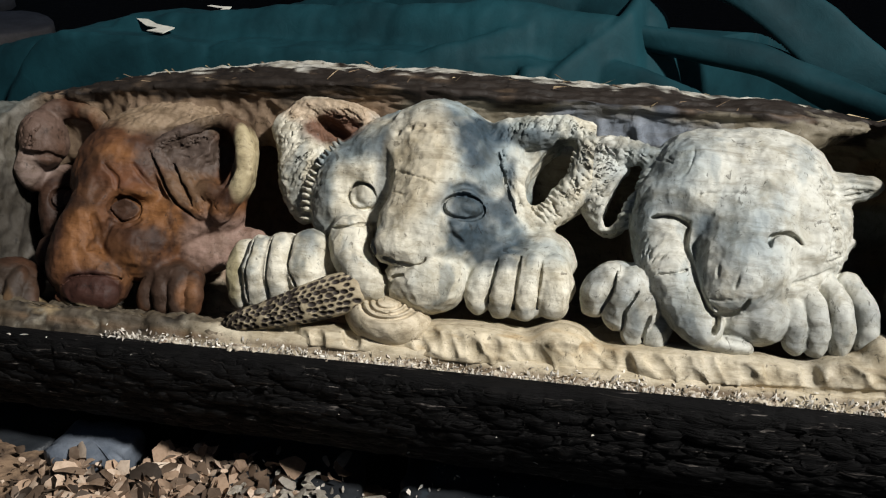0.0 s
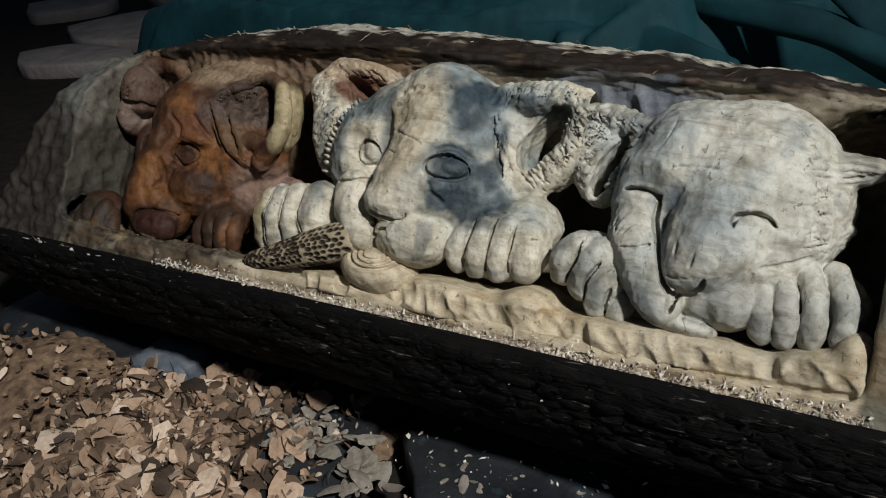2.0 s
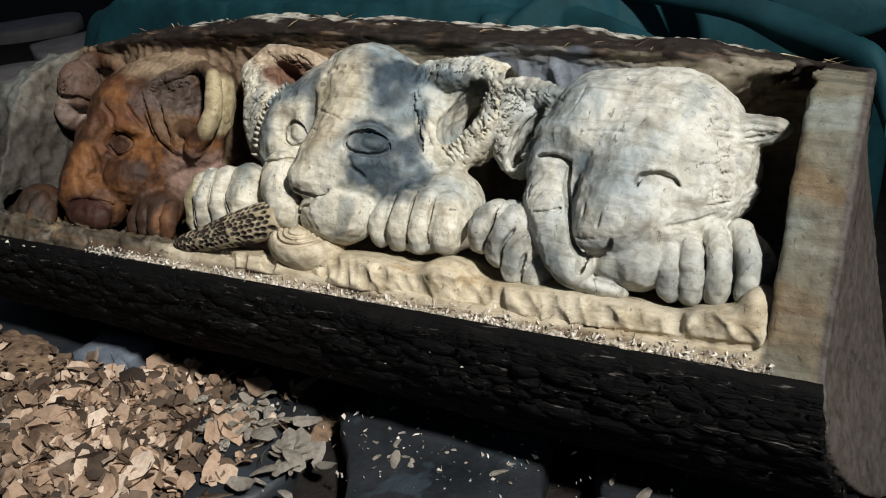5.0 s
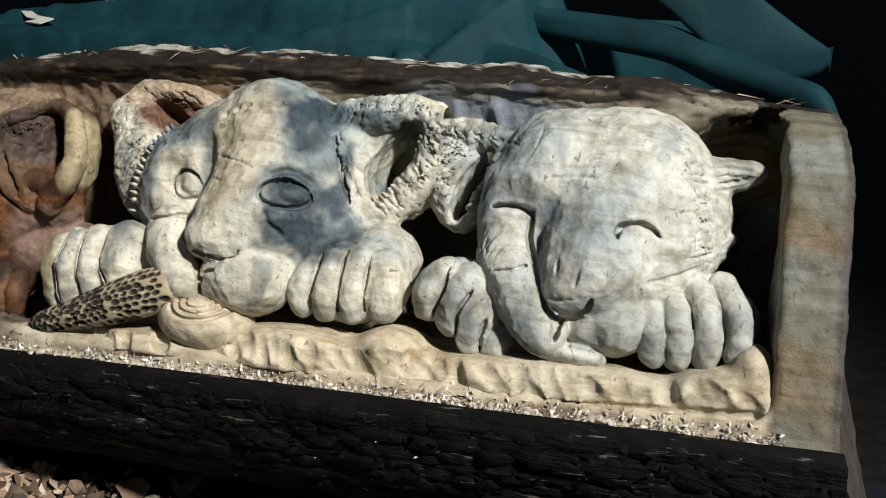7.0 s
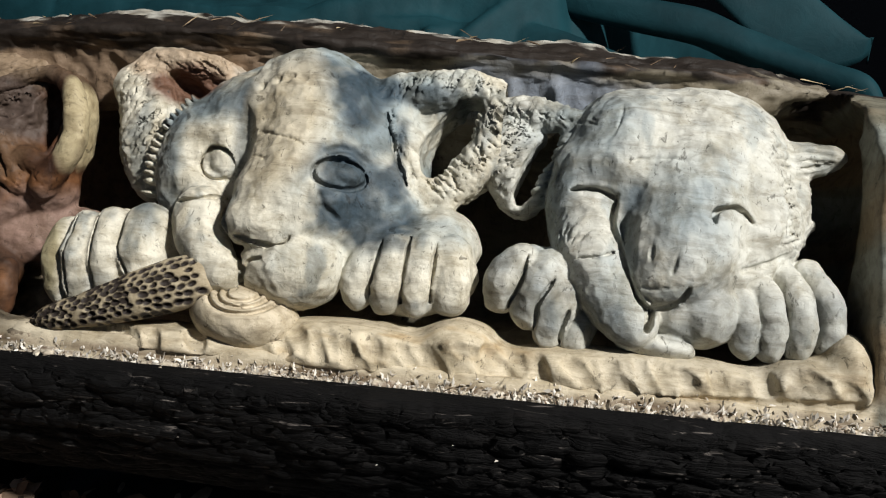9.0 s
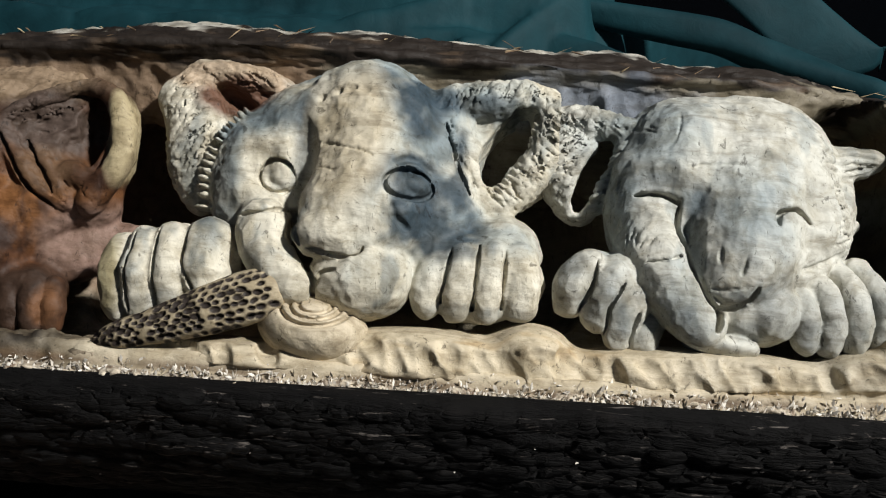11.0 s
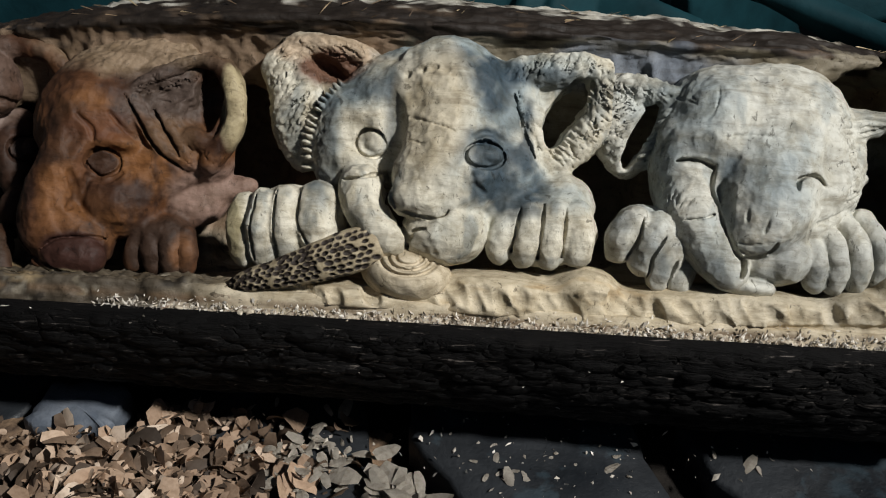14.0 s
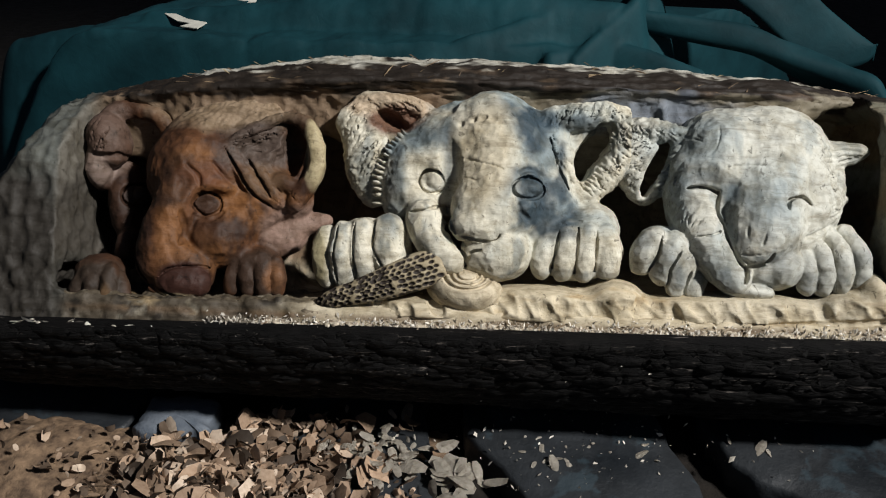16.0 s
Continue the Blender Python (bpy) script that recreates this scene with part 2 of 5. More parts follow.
        val = {o: f[cells[:, 0] + o[0], cells[:, 1] + o[1], cells[:, 2] + o[2]].astype(float) for o in corners}
        for o in corners:
            for axis in range(3):
                if o[axis] == 0:
                    e = tuple(o[n] + (n == axis) for n in range(3))
                    a, b = val[o], val[e]
                    x = (a < 0) != (b < 0)
                    t = a[x] / (a[x] - b[x])
                    p = np.tile(np.array(o, float), (x.sum(), 1))
                    p[:, axis] += t
                    acc[x] += p
                    cnt[x] += 1
        grad = np.stack([sum((1 if o[n] else -1) * val[o] for o in corners) for n in range(3)], 1)
        grad /= np.linalg.norm(grad, axis=1)[:, None] + 1e-9
        p = self.lo + h * (cells + acc / cnt[:, None])
        faces = []
        for axis in range(3):
            a = [slice(1, -1)] * 3
            b = [slice(1, -1)] * 3
            a[axis], b[axis] = slice(0, -1), slice(1, None)
            sa, sb = s[tuple(a)], s[tuple(b)]
            n1, n2 = (axis + 1) % 3, (axis + 2) % 3
            for flip in (False, True):
                e = np.argwhere((sa & ~sb) if not flip else (~sa & sb))
                e[:, n1] += 1
                e[:, n2] += 1
                quad = []
                for d1, d2 in ((-1, -1), (0, -1), (0, 0), (-1, 0)):
                    q = e.copy()
                    q[:, n1] += d1
                    q[:, n2] += d2
                    quad.append(index[tuple(q.T)])
                quad = np.stack(quad, 1)
                faces.append(quad[:, ::-1] if flip else quad)
        faces = np.vstack(faces)
        faces = faces[(faces >= 0).all(1)]
        colors = wood_colors(p) if wood_colors else None
        if rough:
            p = p + grad * rough(p)[:, None]
        me = bpy.data.meshes.new(name)
        me.vertices.add(len(p))
        me.vertices.foreach_set("co", (p @ FACE + FACE_O).astype(np.float32).ravel())
        me.loops.add(faces.size)
        me.loops.foreach_set("vertex_index", faces.astype(np.int32).ravel())
        me.polygons.add(len(faces))
        me.polygons.foreach_set("loop_start", np.arange(0, faces.size, 4, dtype=np.int32))
        me.polygons.foreach_set("use_smooth", np.ones(len(faces), bool))
        me.update(calc_edges=True)
        if colors is not None:
            at = me.color_attributes.new("wood_colors", "FLOAT_COLOR", "POINT")
            at.data.foreach_set("color", np.hstack([np.clip(colors, 0, 1), np.ones((len(p), 1))]).astype(np.float32).ravel())
        return me


def grid_mesh(name, f, nu, nv, thick=0.0):
    """A sheet from f(s, t) -> (x, y, z) with s and t arrays of 0 to 1; thick closes it with a back."""
    s, t = np.meshgrid(np.linspace(0, 1, nu), np.linspace(0, 1, nv), indexing="ij")
    p = np.stack(f(s, t), -1)
    ids = np.arange(nu * nv).reshape(nu, nv)
    q = np.stack([ids[:-1, :-1], ids[1:, :-1], ids[1:, 1:], ids[:-1, 1:]], -1).reshape(-1, 4)
    pts = p.reshape(-1, 3)
    if thick:
        du, dv = np.gradient(p, axis=0), np.gradient(p, axis=1)
        n = np.cross(du, dv)
        n /= np.linalg.norm(n, axis=-1, keepdims=True) + 1e-9
        back = (p - n * thick).reshape(-1, 3)
        off = nu * nv
        edge = list(ids[:, 0]) + list(ids[-1, 1:]) + list(ids[-2::-1, -1]) + list(ids[0, -2:0:-1])
        nxt = edge[1:] + edge[:1]
        rim = np.array([(b, a, a + off, b + off) for a, b in zip(edge, nxt)])
        pts = np.vstack([pts, back])
        q = np.vstack([q, q[:, ::-1] + off, rim])
    me = bpy.data.meshes.new(name)
    me.from_pydata(pts.tolist(), [], q.tolist())
    me.polygons.foreach_set("use_smooth", np.ones(len(me.polygons), bool))
    me.update()
    return me


def part(name, me, material, parent=None, label=""):
    """One mesh object under a thing or a part; me: a mesh or a bmesh."""
    if isinstance(me, bmesh.types.BMesh):
        bm, me = me, bpy.data.meshes.new(name)
        bm.to_mesh(me)
        bm.free()
    me.materials.append(material)
    ob = new(name, me)
    if parent:
        ob.parent = parent
        ob.matrix_parent_inverse = Matrix.Translation(parent.location).inverted()
    return tagged(ob, label)


# ---- the carved log ----
LOG_V, LOG_W = -0.026, -0.226            # the log's axis on the face's axes
LEFT, RIGHT = -1.17, 0.464                # its ends


def log_radius(u, a):
    """The log's uneven round: a is the angle about its axis, 0 out of the face, upwards positive."""
    a = np.degrees(a)
    a = (a + 180) % 360 - 180
    r = 0.29 + 0.036 * np.exp(-((a + 42) / 45) ** 2) + 0.030 * np.exp(-((a - 75) / 55) ** 2)
    slim = 0.11 * np.clip((-0.40 - u) / 0.7, 0, 2) ** 2 + 0.045 * np.clip((u + 0.35) / 0.8, 0, 2) ** 2
    return r - slim * np.clip(np.sin(np.radians(a)), 0, 1)


def blend(p, c, r, soft=0.5, wob=0.0):
    """1 within r of c fading to 0, with an uneven edge."""
    d = np.linalg.norm((p - np.array(c)) / np.array(r), axis=1)
    if wob:
        d = d + wob * value_noise(p, 28, 3)
    return np.clip((1 + soft / 2 - d) / soft, 0, 1)[:, None]


def tint(base, m, color):
    return base * (1 - m) + np.array(color) * m


def end_plane(v, w):
    """How far the rough saw cut of the right end stands out below and behind."""
    back = np.clip(-w / 0.25, 0, 1)
    return 0.23 * np.maximum(0, 0.16 - v) * back + 0.2 * np.maximum(0, -0.17 - v) * (1 - back)


def wood_body():
    c = Clay((-1.3, -0.36, -0.56), (0.61, 0.33, 0.1), 0.004)
    u, v, w = [x.astype(np.float32) for x in (c.ax[0][:, None, None], c.ax[1][None, :, None], c.ax[2][None, None, :])]
    d = np.sqrt((v - LOG_V) ** 2 + (w - LOG_W) ** 2) - log_radius(u, np.arctan2(v - LOG_V, w - LOG_W)).astype(np.float32)
    d = np.maximum(d, w - (0.034 - 0.06 * np.maximum(v, -0.1) + 0.06 * np.maximum(0, -0.175 - v)))  # the flat carved face
    d = np.maximum(d, u - RIGHT - end_plane(v, w))
    d = np.maximum(d, -(u - LEFT) * 0.80 + (w - 0.02) * 0.50 + (v + 0.15) * 0.36 + 1.5 * np.maximum(v, 0) ** 2)  # the scooped left end
    c.f = d.astype(np.float32)
    # the hollow: a rounded box that sinks in, deepest half way up
    a, b = HOLLOW
    top = 0.195 + 0.03 * np.clip((u + 0.9) / 0.5, 0, 1)
    mid, half = (top - 0.165) / 2, (top + 0.165) / 2
    q = [np.abs(u - (a + b) / 2) - (b - a) / 2 + 0.03, np.abs(v - mid) - half + 0.03, np.abs(w - 0.1) - (0.29 - 0.62 * np.abs(v - 0.0)) + 0.03]
    box = np.sqrt(sum(np.maximum(x, 0) ** 2 for x in q)) + np.minimum(np.maximum(np.maximum(q[0], q[1]), q[2]), 0) - 0.03
    c.join((slice(None),) * 3, box.astype(np.float32), 0.008, True)
    for p, r in POCKETS:
        c.ball(p, r, k=0.015, cut=True)
    # lumps of the back wall behind the heads
    for p, r in BACK:
        c.ball(p, r, k=0.03)
    def wood_colors(p):
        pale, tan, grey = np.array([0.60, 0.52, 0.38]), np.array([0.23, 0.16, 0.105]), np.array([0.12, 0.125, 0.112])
        n = value_noise(p, 14, 3)[:, None]
        m = value_noise(p * np.array([0.3, 1, 1]), 60, 3)[:, None]
        x, y, z = p[:, :1], p[:, 1:2], p[:, 2:3]
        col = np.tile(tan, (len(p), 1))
        # pale wood scaled down on the back wall: the hollow's shade in its colour
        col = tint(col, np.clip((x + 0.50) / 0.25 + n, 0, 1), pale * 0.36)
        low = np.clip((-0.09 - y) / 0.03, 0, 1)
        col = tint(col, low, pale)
        col = tint(col, low * np.clip((-0.50 - x) / 0.15 + 0.7 * n, 0, 1) * 0.95, [0.07, 0.055, 0.04])
        col = tint(col, low * np.clip(m * 1.5 - 0.4, 0, 0.7), [0.42, 0.31, 0.17])
        # a darker brown line along the furrow
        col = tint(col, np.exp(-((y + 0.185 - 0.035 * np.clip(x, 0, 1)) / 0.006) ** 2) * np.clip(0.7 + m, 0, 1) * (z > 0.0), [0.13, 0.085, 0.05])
        dirty = low * np.clip((-0.46 - x) / 0.12, 0, 1)
        col = tint(col, dirty * np.clip(2.6 * value_noise(p * np.array([0.5, 1, 1]) + 11, 55, 4)[:, None] + 0.1, 0, 0.9), [0.022, 0.018, 0.014])
        col = tint(col, dirty * np.clip(3.0 * value_noise(p + 8, 45, 3)[:, None] - 0.9, 0, 0.7), [0.36, 0.32, 0.25])
        end = np.clip((-0.955 - x) / 0.04, 0, 1)
        col = tint(col, end, grey)
        col = tint(col, end * np.clip((0.10 - y) / 0.11 + n, 0, 1) * 0.92, [0.032, 0.026, 0.021])
        top = 0.178 + 0.032 * np.clip((x + 0.9) / 0.5, 0, 1)
        rim = np.clip((y - top + 0.016 * n + 0.016 * m) / 0.007, 0, 1) * np.clip((x + 1.02) / 0.05, 0, 1)
        col = tint(col, rim, [0.022, 0.016, 0.012])
        col = tint(col, rim * np.clip(m * 3.0 - 0.7, 0, 1) * 0.7, [0.13, 0.09, 0.06])
        edge = np.clip((y - top - 0.050 - 0.02 * np.clip(x, -0.3, 0.5) * -1 + 0.03 * m) / 0.008, 0, 1)
        col = tint(col, edge, [0.50, 0.48, 0.42])
        board = np.clip((x - HOLLOW[1] + 0.004) / 0.006, 0, 1) * np.clip((0.222 - y) / 0.006, 0, 1)
        bands = value_noise(p * np.array([0.15, 1, 0.3]) + 3, 22, 3)[:, None]
        col = tint(col, board, [0.165, 0.155, 0.115])
        col = tint(col, board * np.clip(bands * 3, 0, 0.75), [0.21, 0.145, 0.08])
        col = tint(col, board * np.clip(-bands * 3 - 0.6, 0, 0.6), [0.24, 0.27, 0.25])
        cut = np.clip((x - RIGHT - end_plane(y, z) + 0.012) / 0.006, 0, 1)
        col = tint(col, cut, [0.085, 0.072, 0.064])
        rings = np.sin(np.hypot(y - LOG_V, z - LOG_W)[:, 0] * 420 + 5 * n[:, 0])[:, None]
        col = tint(col, cut * np.clip(rings, 0, 1) * 0.35, [0.07, 0.058, 0.05])
        col = tint(col, 0.8 * blend(p, (0.02, 0.185, -0.1), (0.13, 0.035, 0.12), 0.5, 0.4), [0.20, 0.235, 0.29])
        return col

    def rough(p):
        d1, r1 = cell_noise(p, (0.019, 0.034, 0.03))
        x, y = p[:, 0], p[:, 1]
        gouged = np.clip((y - 0.12) / 0.03, 0, 1) + np.clip((-0.95 - x) / 0.04, 0, 1) * 1.6 + 0.35
        rim = np.clip((y - 0.195) / 0.01, 0, 1)
        board = np.clip((x - HOLLOW[1]) / 0.006, 0, 1)
        fibre = value_noise(p * np.array([0.22, 1, 1]), 110, 3)
        return (1 - 0.75 * board) * (0.0075 * np.minimum(gouged, 1.6) * (d1 ** 2 - 0.25) * (1 - rim) + rim * 0.008 * fibre) + 0.010 * np.clip((-0.48 - x) / 0.1, 0, 1) * np.clip((-0.09 - y) / 0.03, 0, 1) * value_noise(p, 42, 4) + 0.002 * value_noise(p * np.array([0.4, 1, 1]), 60, 3)

    return c.mesh("carved_hollow", wood_colors, rough)


def ledge():
    """The ledge on which the cubs lie, rising in lumps, its front dressed with broad gouge cuts."""
    c = Clay((-1.0, -0.215, -0.12), (0.40, -0.07, 0.07), 0.0026)
    for p, r in LEDGE:
        c.ball(p, r, k=0.014)
    u, v, w = [x.astype(np.float32) for x in (c.ax[0][:, None, None], c.ax[1][None, :, None], c.ax[2][None, None, :])]
    slab = np.maximum(np.maximum(np.abs(v + 0.186 - 0.02 * np.maximum(u, 0) / 0.4) - 0.024, np.abs(w + 0.035) - 0.068), np.maximum(-0.985 - u, u - 0.388))
    c.join((slice(None),) * 3, slab.astype(np.float32) + 0 * c.f, 0.012, False)
    # broad gouge cuts in rows along the front of the ledge
    rng = random.Random(4)
    gouges = []
    for i in range(96):
        x = -0.54 + 0.92 * i / 95 + rng.uniform(-0.004, 0.004)
        v0 = -0.166 + 0.006 * math.sin(x * 19) + rng.uniform(-0.008, 0.012)
        deep = 0.0052 if x < -0.05 else 0.0062
        p = c.on(x, v0, deep - 0.014)
        q = c.on(x - rng.uniform(0.006, 0.02), v0 + rng.uniform(0.014, 0.032), deep - 0.0135)
        if abs(p[2] - q[2]) < 0.02 and min(p[2], q[2]) > 0.02:
            gouges.append((p, q))
    for p, q in gouges:
        c.rod(p, q, 0.014, 0.012, 0.0006, True)
    # the furrow between the ledge and the splintered lip
    c.line([(-0.62, -0.186, 0), (-0.3, -0.186, 0), (0.1, -0.178, 0), (0.38, -0.158, 0)], 0.0065, 0.004, sink=-0.001, steps=30, taper=False)


    def wood_colors(p):
        n = value_noise(p, 16, 3)[:, None]
        m = value_noise(p * np.array([0.3, 1, 1]), 60, 3)[:, None]
        x, y, z = p[:, :1], p[:, 1:2], p[:, 2:3]
        col = np.tile([0.58, 0.50, 0.36], (len(p), 1))
        col = tint(col, np.clip((-0.50 - x) / 0.12 + 0.7 * n, 0, 1) * 0.95, [0.085, 0.066, 0.045])
        col = tint(col, np.clip((-0.50 - x) / 0.12, 0, 1) * np.clip(3.0 * value_noise(p + 8, 45, 3)[:, None] - 0.8, 0, 0.8), [0.36, 0.32, 0.25])
        col = tint(col, np.clip((-0.48 - x) / 0.12, 0, 1) * np.clip(2.6 * value_noise(p * np.array([0.5, 1, 1]) + 11, 60, 4)[:, None] - 0.2, 0, 0.85), [0.022, 0.018, 0.014])
        col = tint(col, np.clip(m * 1.6 - 0.35, 0, 0.75), [0.42, 0.29, 0.14])
        col = tint(col, np.clip((x - 0.0) / 0.2, 0, 1) * np.clip(0.4 + n, 0, 0.7), [0.42, 0.38, 0.30])
        # darker brown along the furrow below the ledge
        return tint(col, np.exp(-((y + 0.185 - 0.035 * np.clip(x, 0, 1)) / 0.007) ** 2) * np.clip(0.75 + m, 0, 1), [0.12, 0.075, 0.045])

    return c.mesh("ledge", wood_colors, lambda p: 0.0011 * value_noise(p, 70, 3) + 0.011 * np.clip((-0.48 - p[:, 0]) / 0.1, 0, 1) * value_noise(p, 42, 4))


HOLLOW = (-0.985, 0.395)
LEDGE = [
    ((-0.8593, -0.2006, -0.03), (0.30, 0.030, 0.068)),
    ((-0.547, -0.1861, -0.02), (0.16, 0.026, 0.065)),
    ((-0.3711, -0.1722, -0.015), (0.13, 0.028, 0.065)),
    ((-0.16, -0.1595, -0.02), (0.14, 0.042, 0.075)),
    ((-0.0414, -0.1486, -0.02), (0.055, 0.045, 0.075)),
    ((0.1609, -0.1541, -0.02), (0.20, 0.036, 0.072)),
    ((0.3457, -0.1431, -0.02), (0.07, 0.036, 0.068)),
    ((0.377, -0.121, -0.02), (0.028, 0.045, 0.06)),
]
BACK = [
    ((-0.5059, 0.2325, -0.155), (0.13, 0.045, 0.08)),
    ((-0.2718, 0.2247, -0.15), (0.14, 0.045, 0.09)),
    ((0.2294, 0.2143, -0.135), (0.10, 0.04, 0.085)),
    ((-0.7288, 0.1769, -0.15), (0.14, 0.06, 0.09)),
    ((0.0485, 0.2148, -0.14), (0.09, 0.05, 0.07)),
]
POCKETS = [
    ((-0.5597, 0.0348, -0.17), (0.06, 0.12, 0.09)),
    ((-0.0203, -0.0091, -0.17), (0.07, 0.12, 0.09)),
    ((-0.5650, -0.0950, -0.13), (0.055, 0.055, 0.11)),
    ((-0.9300, -0.0300, -0.17), (0.060, 0.12, 0.09)),
    ((0.382, 0.0862, -0.13), (0.05, 0.15, 0.09)),
    ((0.352, 0.1680, -0.15), (0.088, 0.052, 0.12)),
    ((-1.025, 0.0259, -0.13), (0.03, 0.16, 0.10)),
    ((-0.9987, -0.1518, -0.06), (0.035, 0.04, 0.08)),
]


def chiselled(p):
    """Shallow flats left by the gouge, and a fine roughness."""
    d, r = cell_noise(p, (0.021, 0.025, 0.020))
    e, r = cell_noise(p + 4, (0.010, 0.012, 0.010))
    return 0.0036 * (d ** 2 - 0.3) + 0.0013 * (e ** 2 - 0.3) + 0.0006 * value_noise(p, 70, 3)


def furred(*spots):
    """Gouge flats, with strokes of fur on the spots (centre, reach, direction of the strokes)."""
    def shift(p):
        out = chiselled(p)
        for centre, reach, turn in spots:
            m = blend(p, centre, reach, 0.5)[:, 0]
            ca, sa = math.cos(radians(turn)), math.sin(radians(turn))
            q = np.stack([(p[:, 0] * ca + p[:, 1] * sa) * 0.17, -p[:, 0] * sa + p[:, 1] * ca, p[:, 2]], 1)
            out = out + m * 0.0030 * value_noise(q, 200, 2)
        return out
    return shift


def streaked(col, p, dark, most=0.6):
    """Thin dark washes of the stains that ran down the wood."""
    s = value_noise(p * np.array([1.0, 0.4, 1.0]) + 2, 34, 4)[:, None]
    return tint(col, np.clip(2.6 * s - 0.6, 0, most), dark)


def eye(c, p, rx, ry, side=0.0, tilt=0.0):
    """A proud almond eyeball ringed by a narrow groove, deepest under the upper lid; side turns it about the upright."""
    s = c.on(p[0], p[1])
    out = np.array([math.sin(side), 0, math.cos(side)])
    ca, sa = math.cos(tilt), math.sin(tilt)
    ring = []
    for a in np.linspace(0.4, 2 * math.pi + 0.4, 13):
        x, y = rx * 1.08 * math.cos(a), ry * 1.05 * math.sin(a)
        ring.append(s + np.array([(x * ca - y * sa) * math.cos(side), x * sa + y * ca, 0]))
    cleft(c, ring, 0.0024, 0.005, 0.002)
    cleft(c, [q + np.array([0, 0.002, 0]) for q in ring[1:6]], 0.0026, 0.006, 0.002)
    depth = 0.55 * (rx + ry)
    c.ball(s - out * depth * 0.86, (rx * 0.97, ry * 0.95, depth), (0, 0, math.degrees(tilt)), 0.0006)


def cleft(c, points, r, depth, k=0.003):
    """A sharp deep groove."""
    n = max(2, int(math.ceil(1.5 * depth / r)))
    cut = smoothed(points, 8)
    rows = [np.array([c.on(q[0], q[1], depth * 1.5 * i / n - r * 0.3) for q in cut]) for i in range(n + 1)]
    for i, row in enumerate(rows):
        last = len(row) - 1
        for s in range(2):
            row[1:-1, 2] = (row[:-2, 2] + row[1:-1, 2] + row[2:, 2]) / 3
        for j in range(last):
            f = min(1.0, 0.5 + 4.0 * min(j, last - 1 - j) / last) * (1 - 0.35 * i / n)
            c.rod(row[j], row[j + 1], r * f, r * f, k * 0.5, True)


def toes(c, *lines):
    """Toes of a paw: each a bent roll (points, start and end radius) that meets its neighbour in a sharp valley."""
    for points, r0, r1 in lines:
        c.tube(points, r0, r1, 0.0022)


def strokes(c, line, spread, n, r, length, lean, rng):
    """Short chisel strokes of fur, scattered along a line and leaning one way."""
    p = smoothed(line, 12)
    for i in range(n):
        q = p[rng.randrange(len(p))]
        a = lean + rng.gauss(0, 0.22)
        s = length * rng.uniform(0.6, 1.3)
        x, y = q[0] + rng.gauss(0, spread), q[1] + rng.gauss(0, spread)
        b = c.on(x, y, -r * 0.25)
        e = c.on(x + s * math.cos(a), y + s * math.sin(a), -r * 0.1)
        if abs(b[2] - e[2]) < 0.02 and b[2] > -0.12:
            c.rod(b, e, r, r * 0.5, 0.0015, True)


def tufts(c, line, n, size, lean, turn=0.0):
    """Separate locks of fur standing side by side along a line."""
    p = smoothed(line, 10)
    for i in range(n):
        q = p[int(i * (len(p) - 1) / (n - 1))]
        c.ball(q, size, (0, 0, lean + turn * i / n), 0.001)


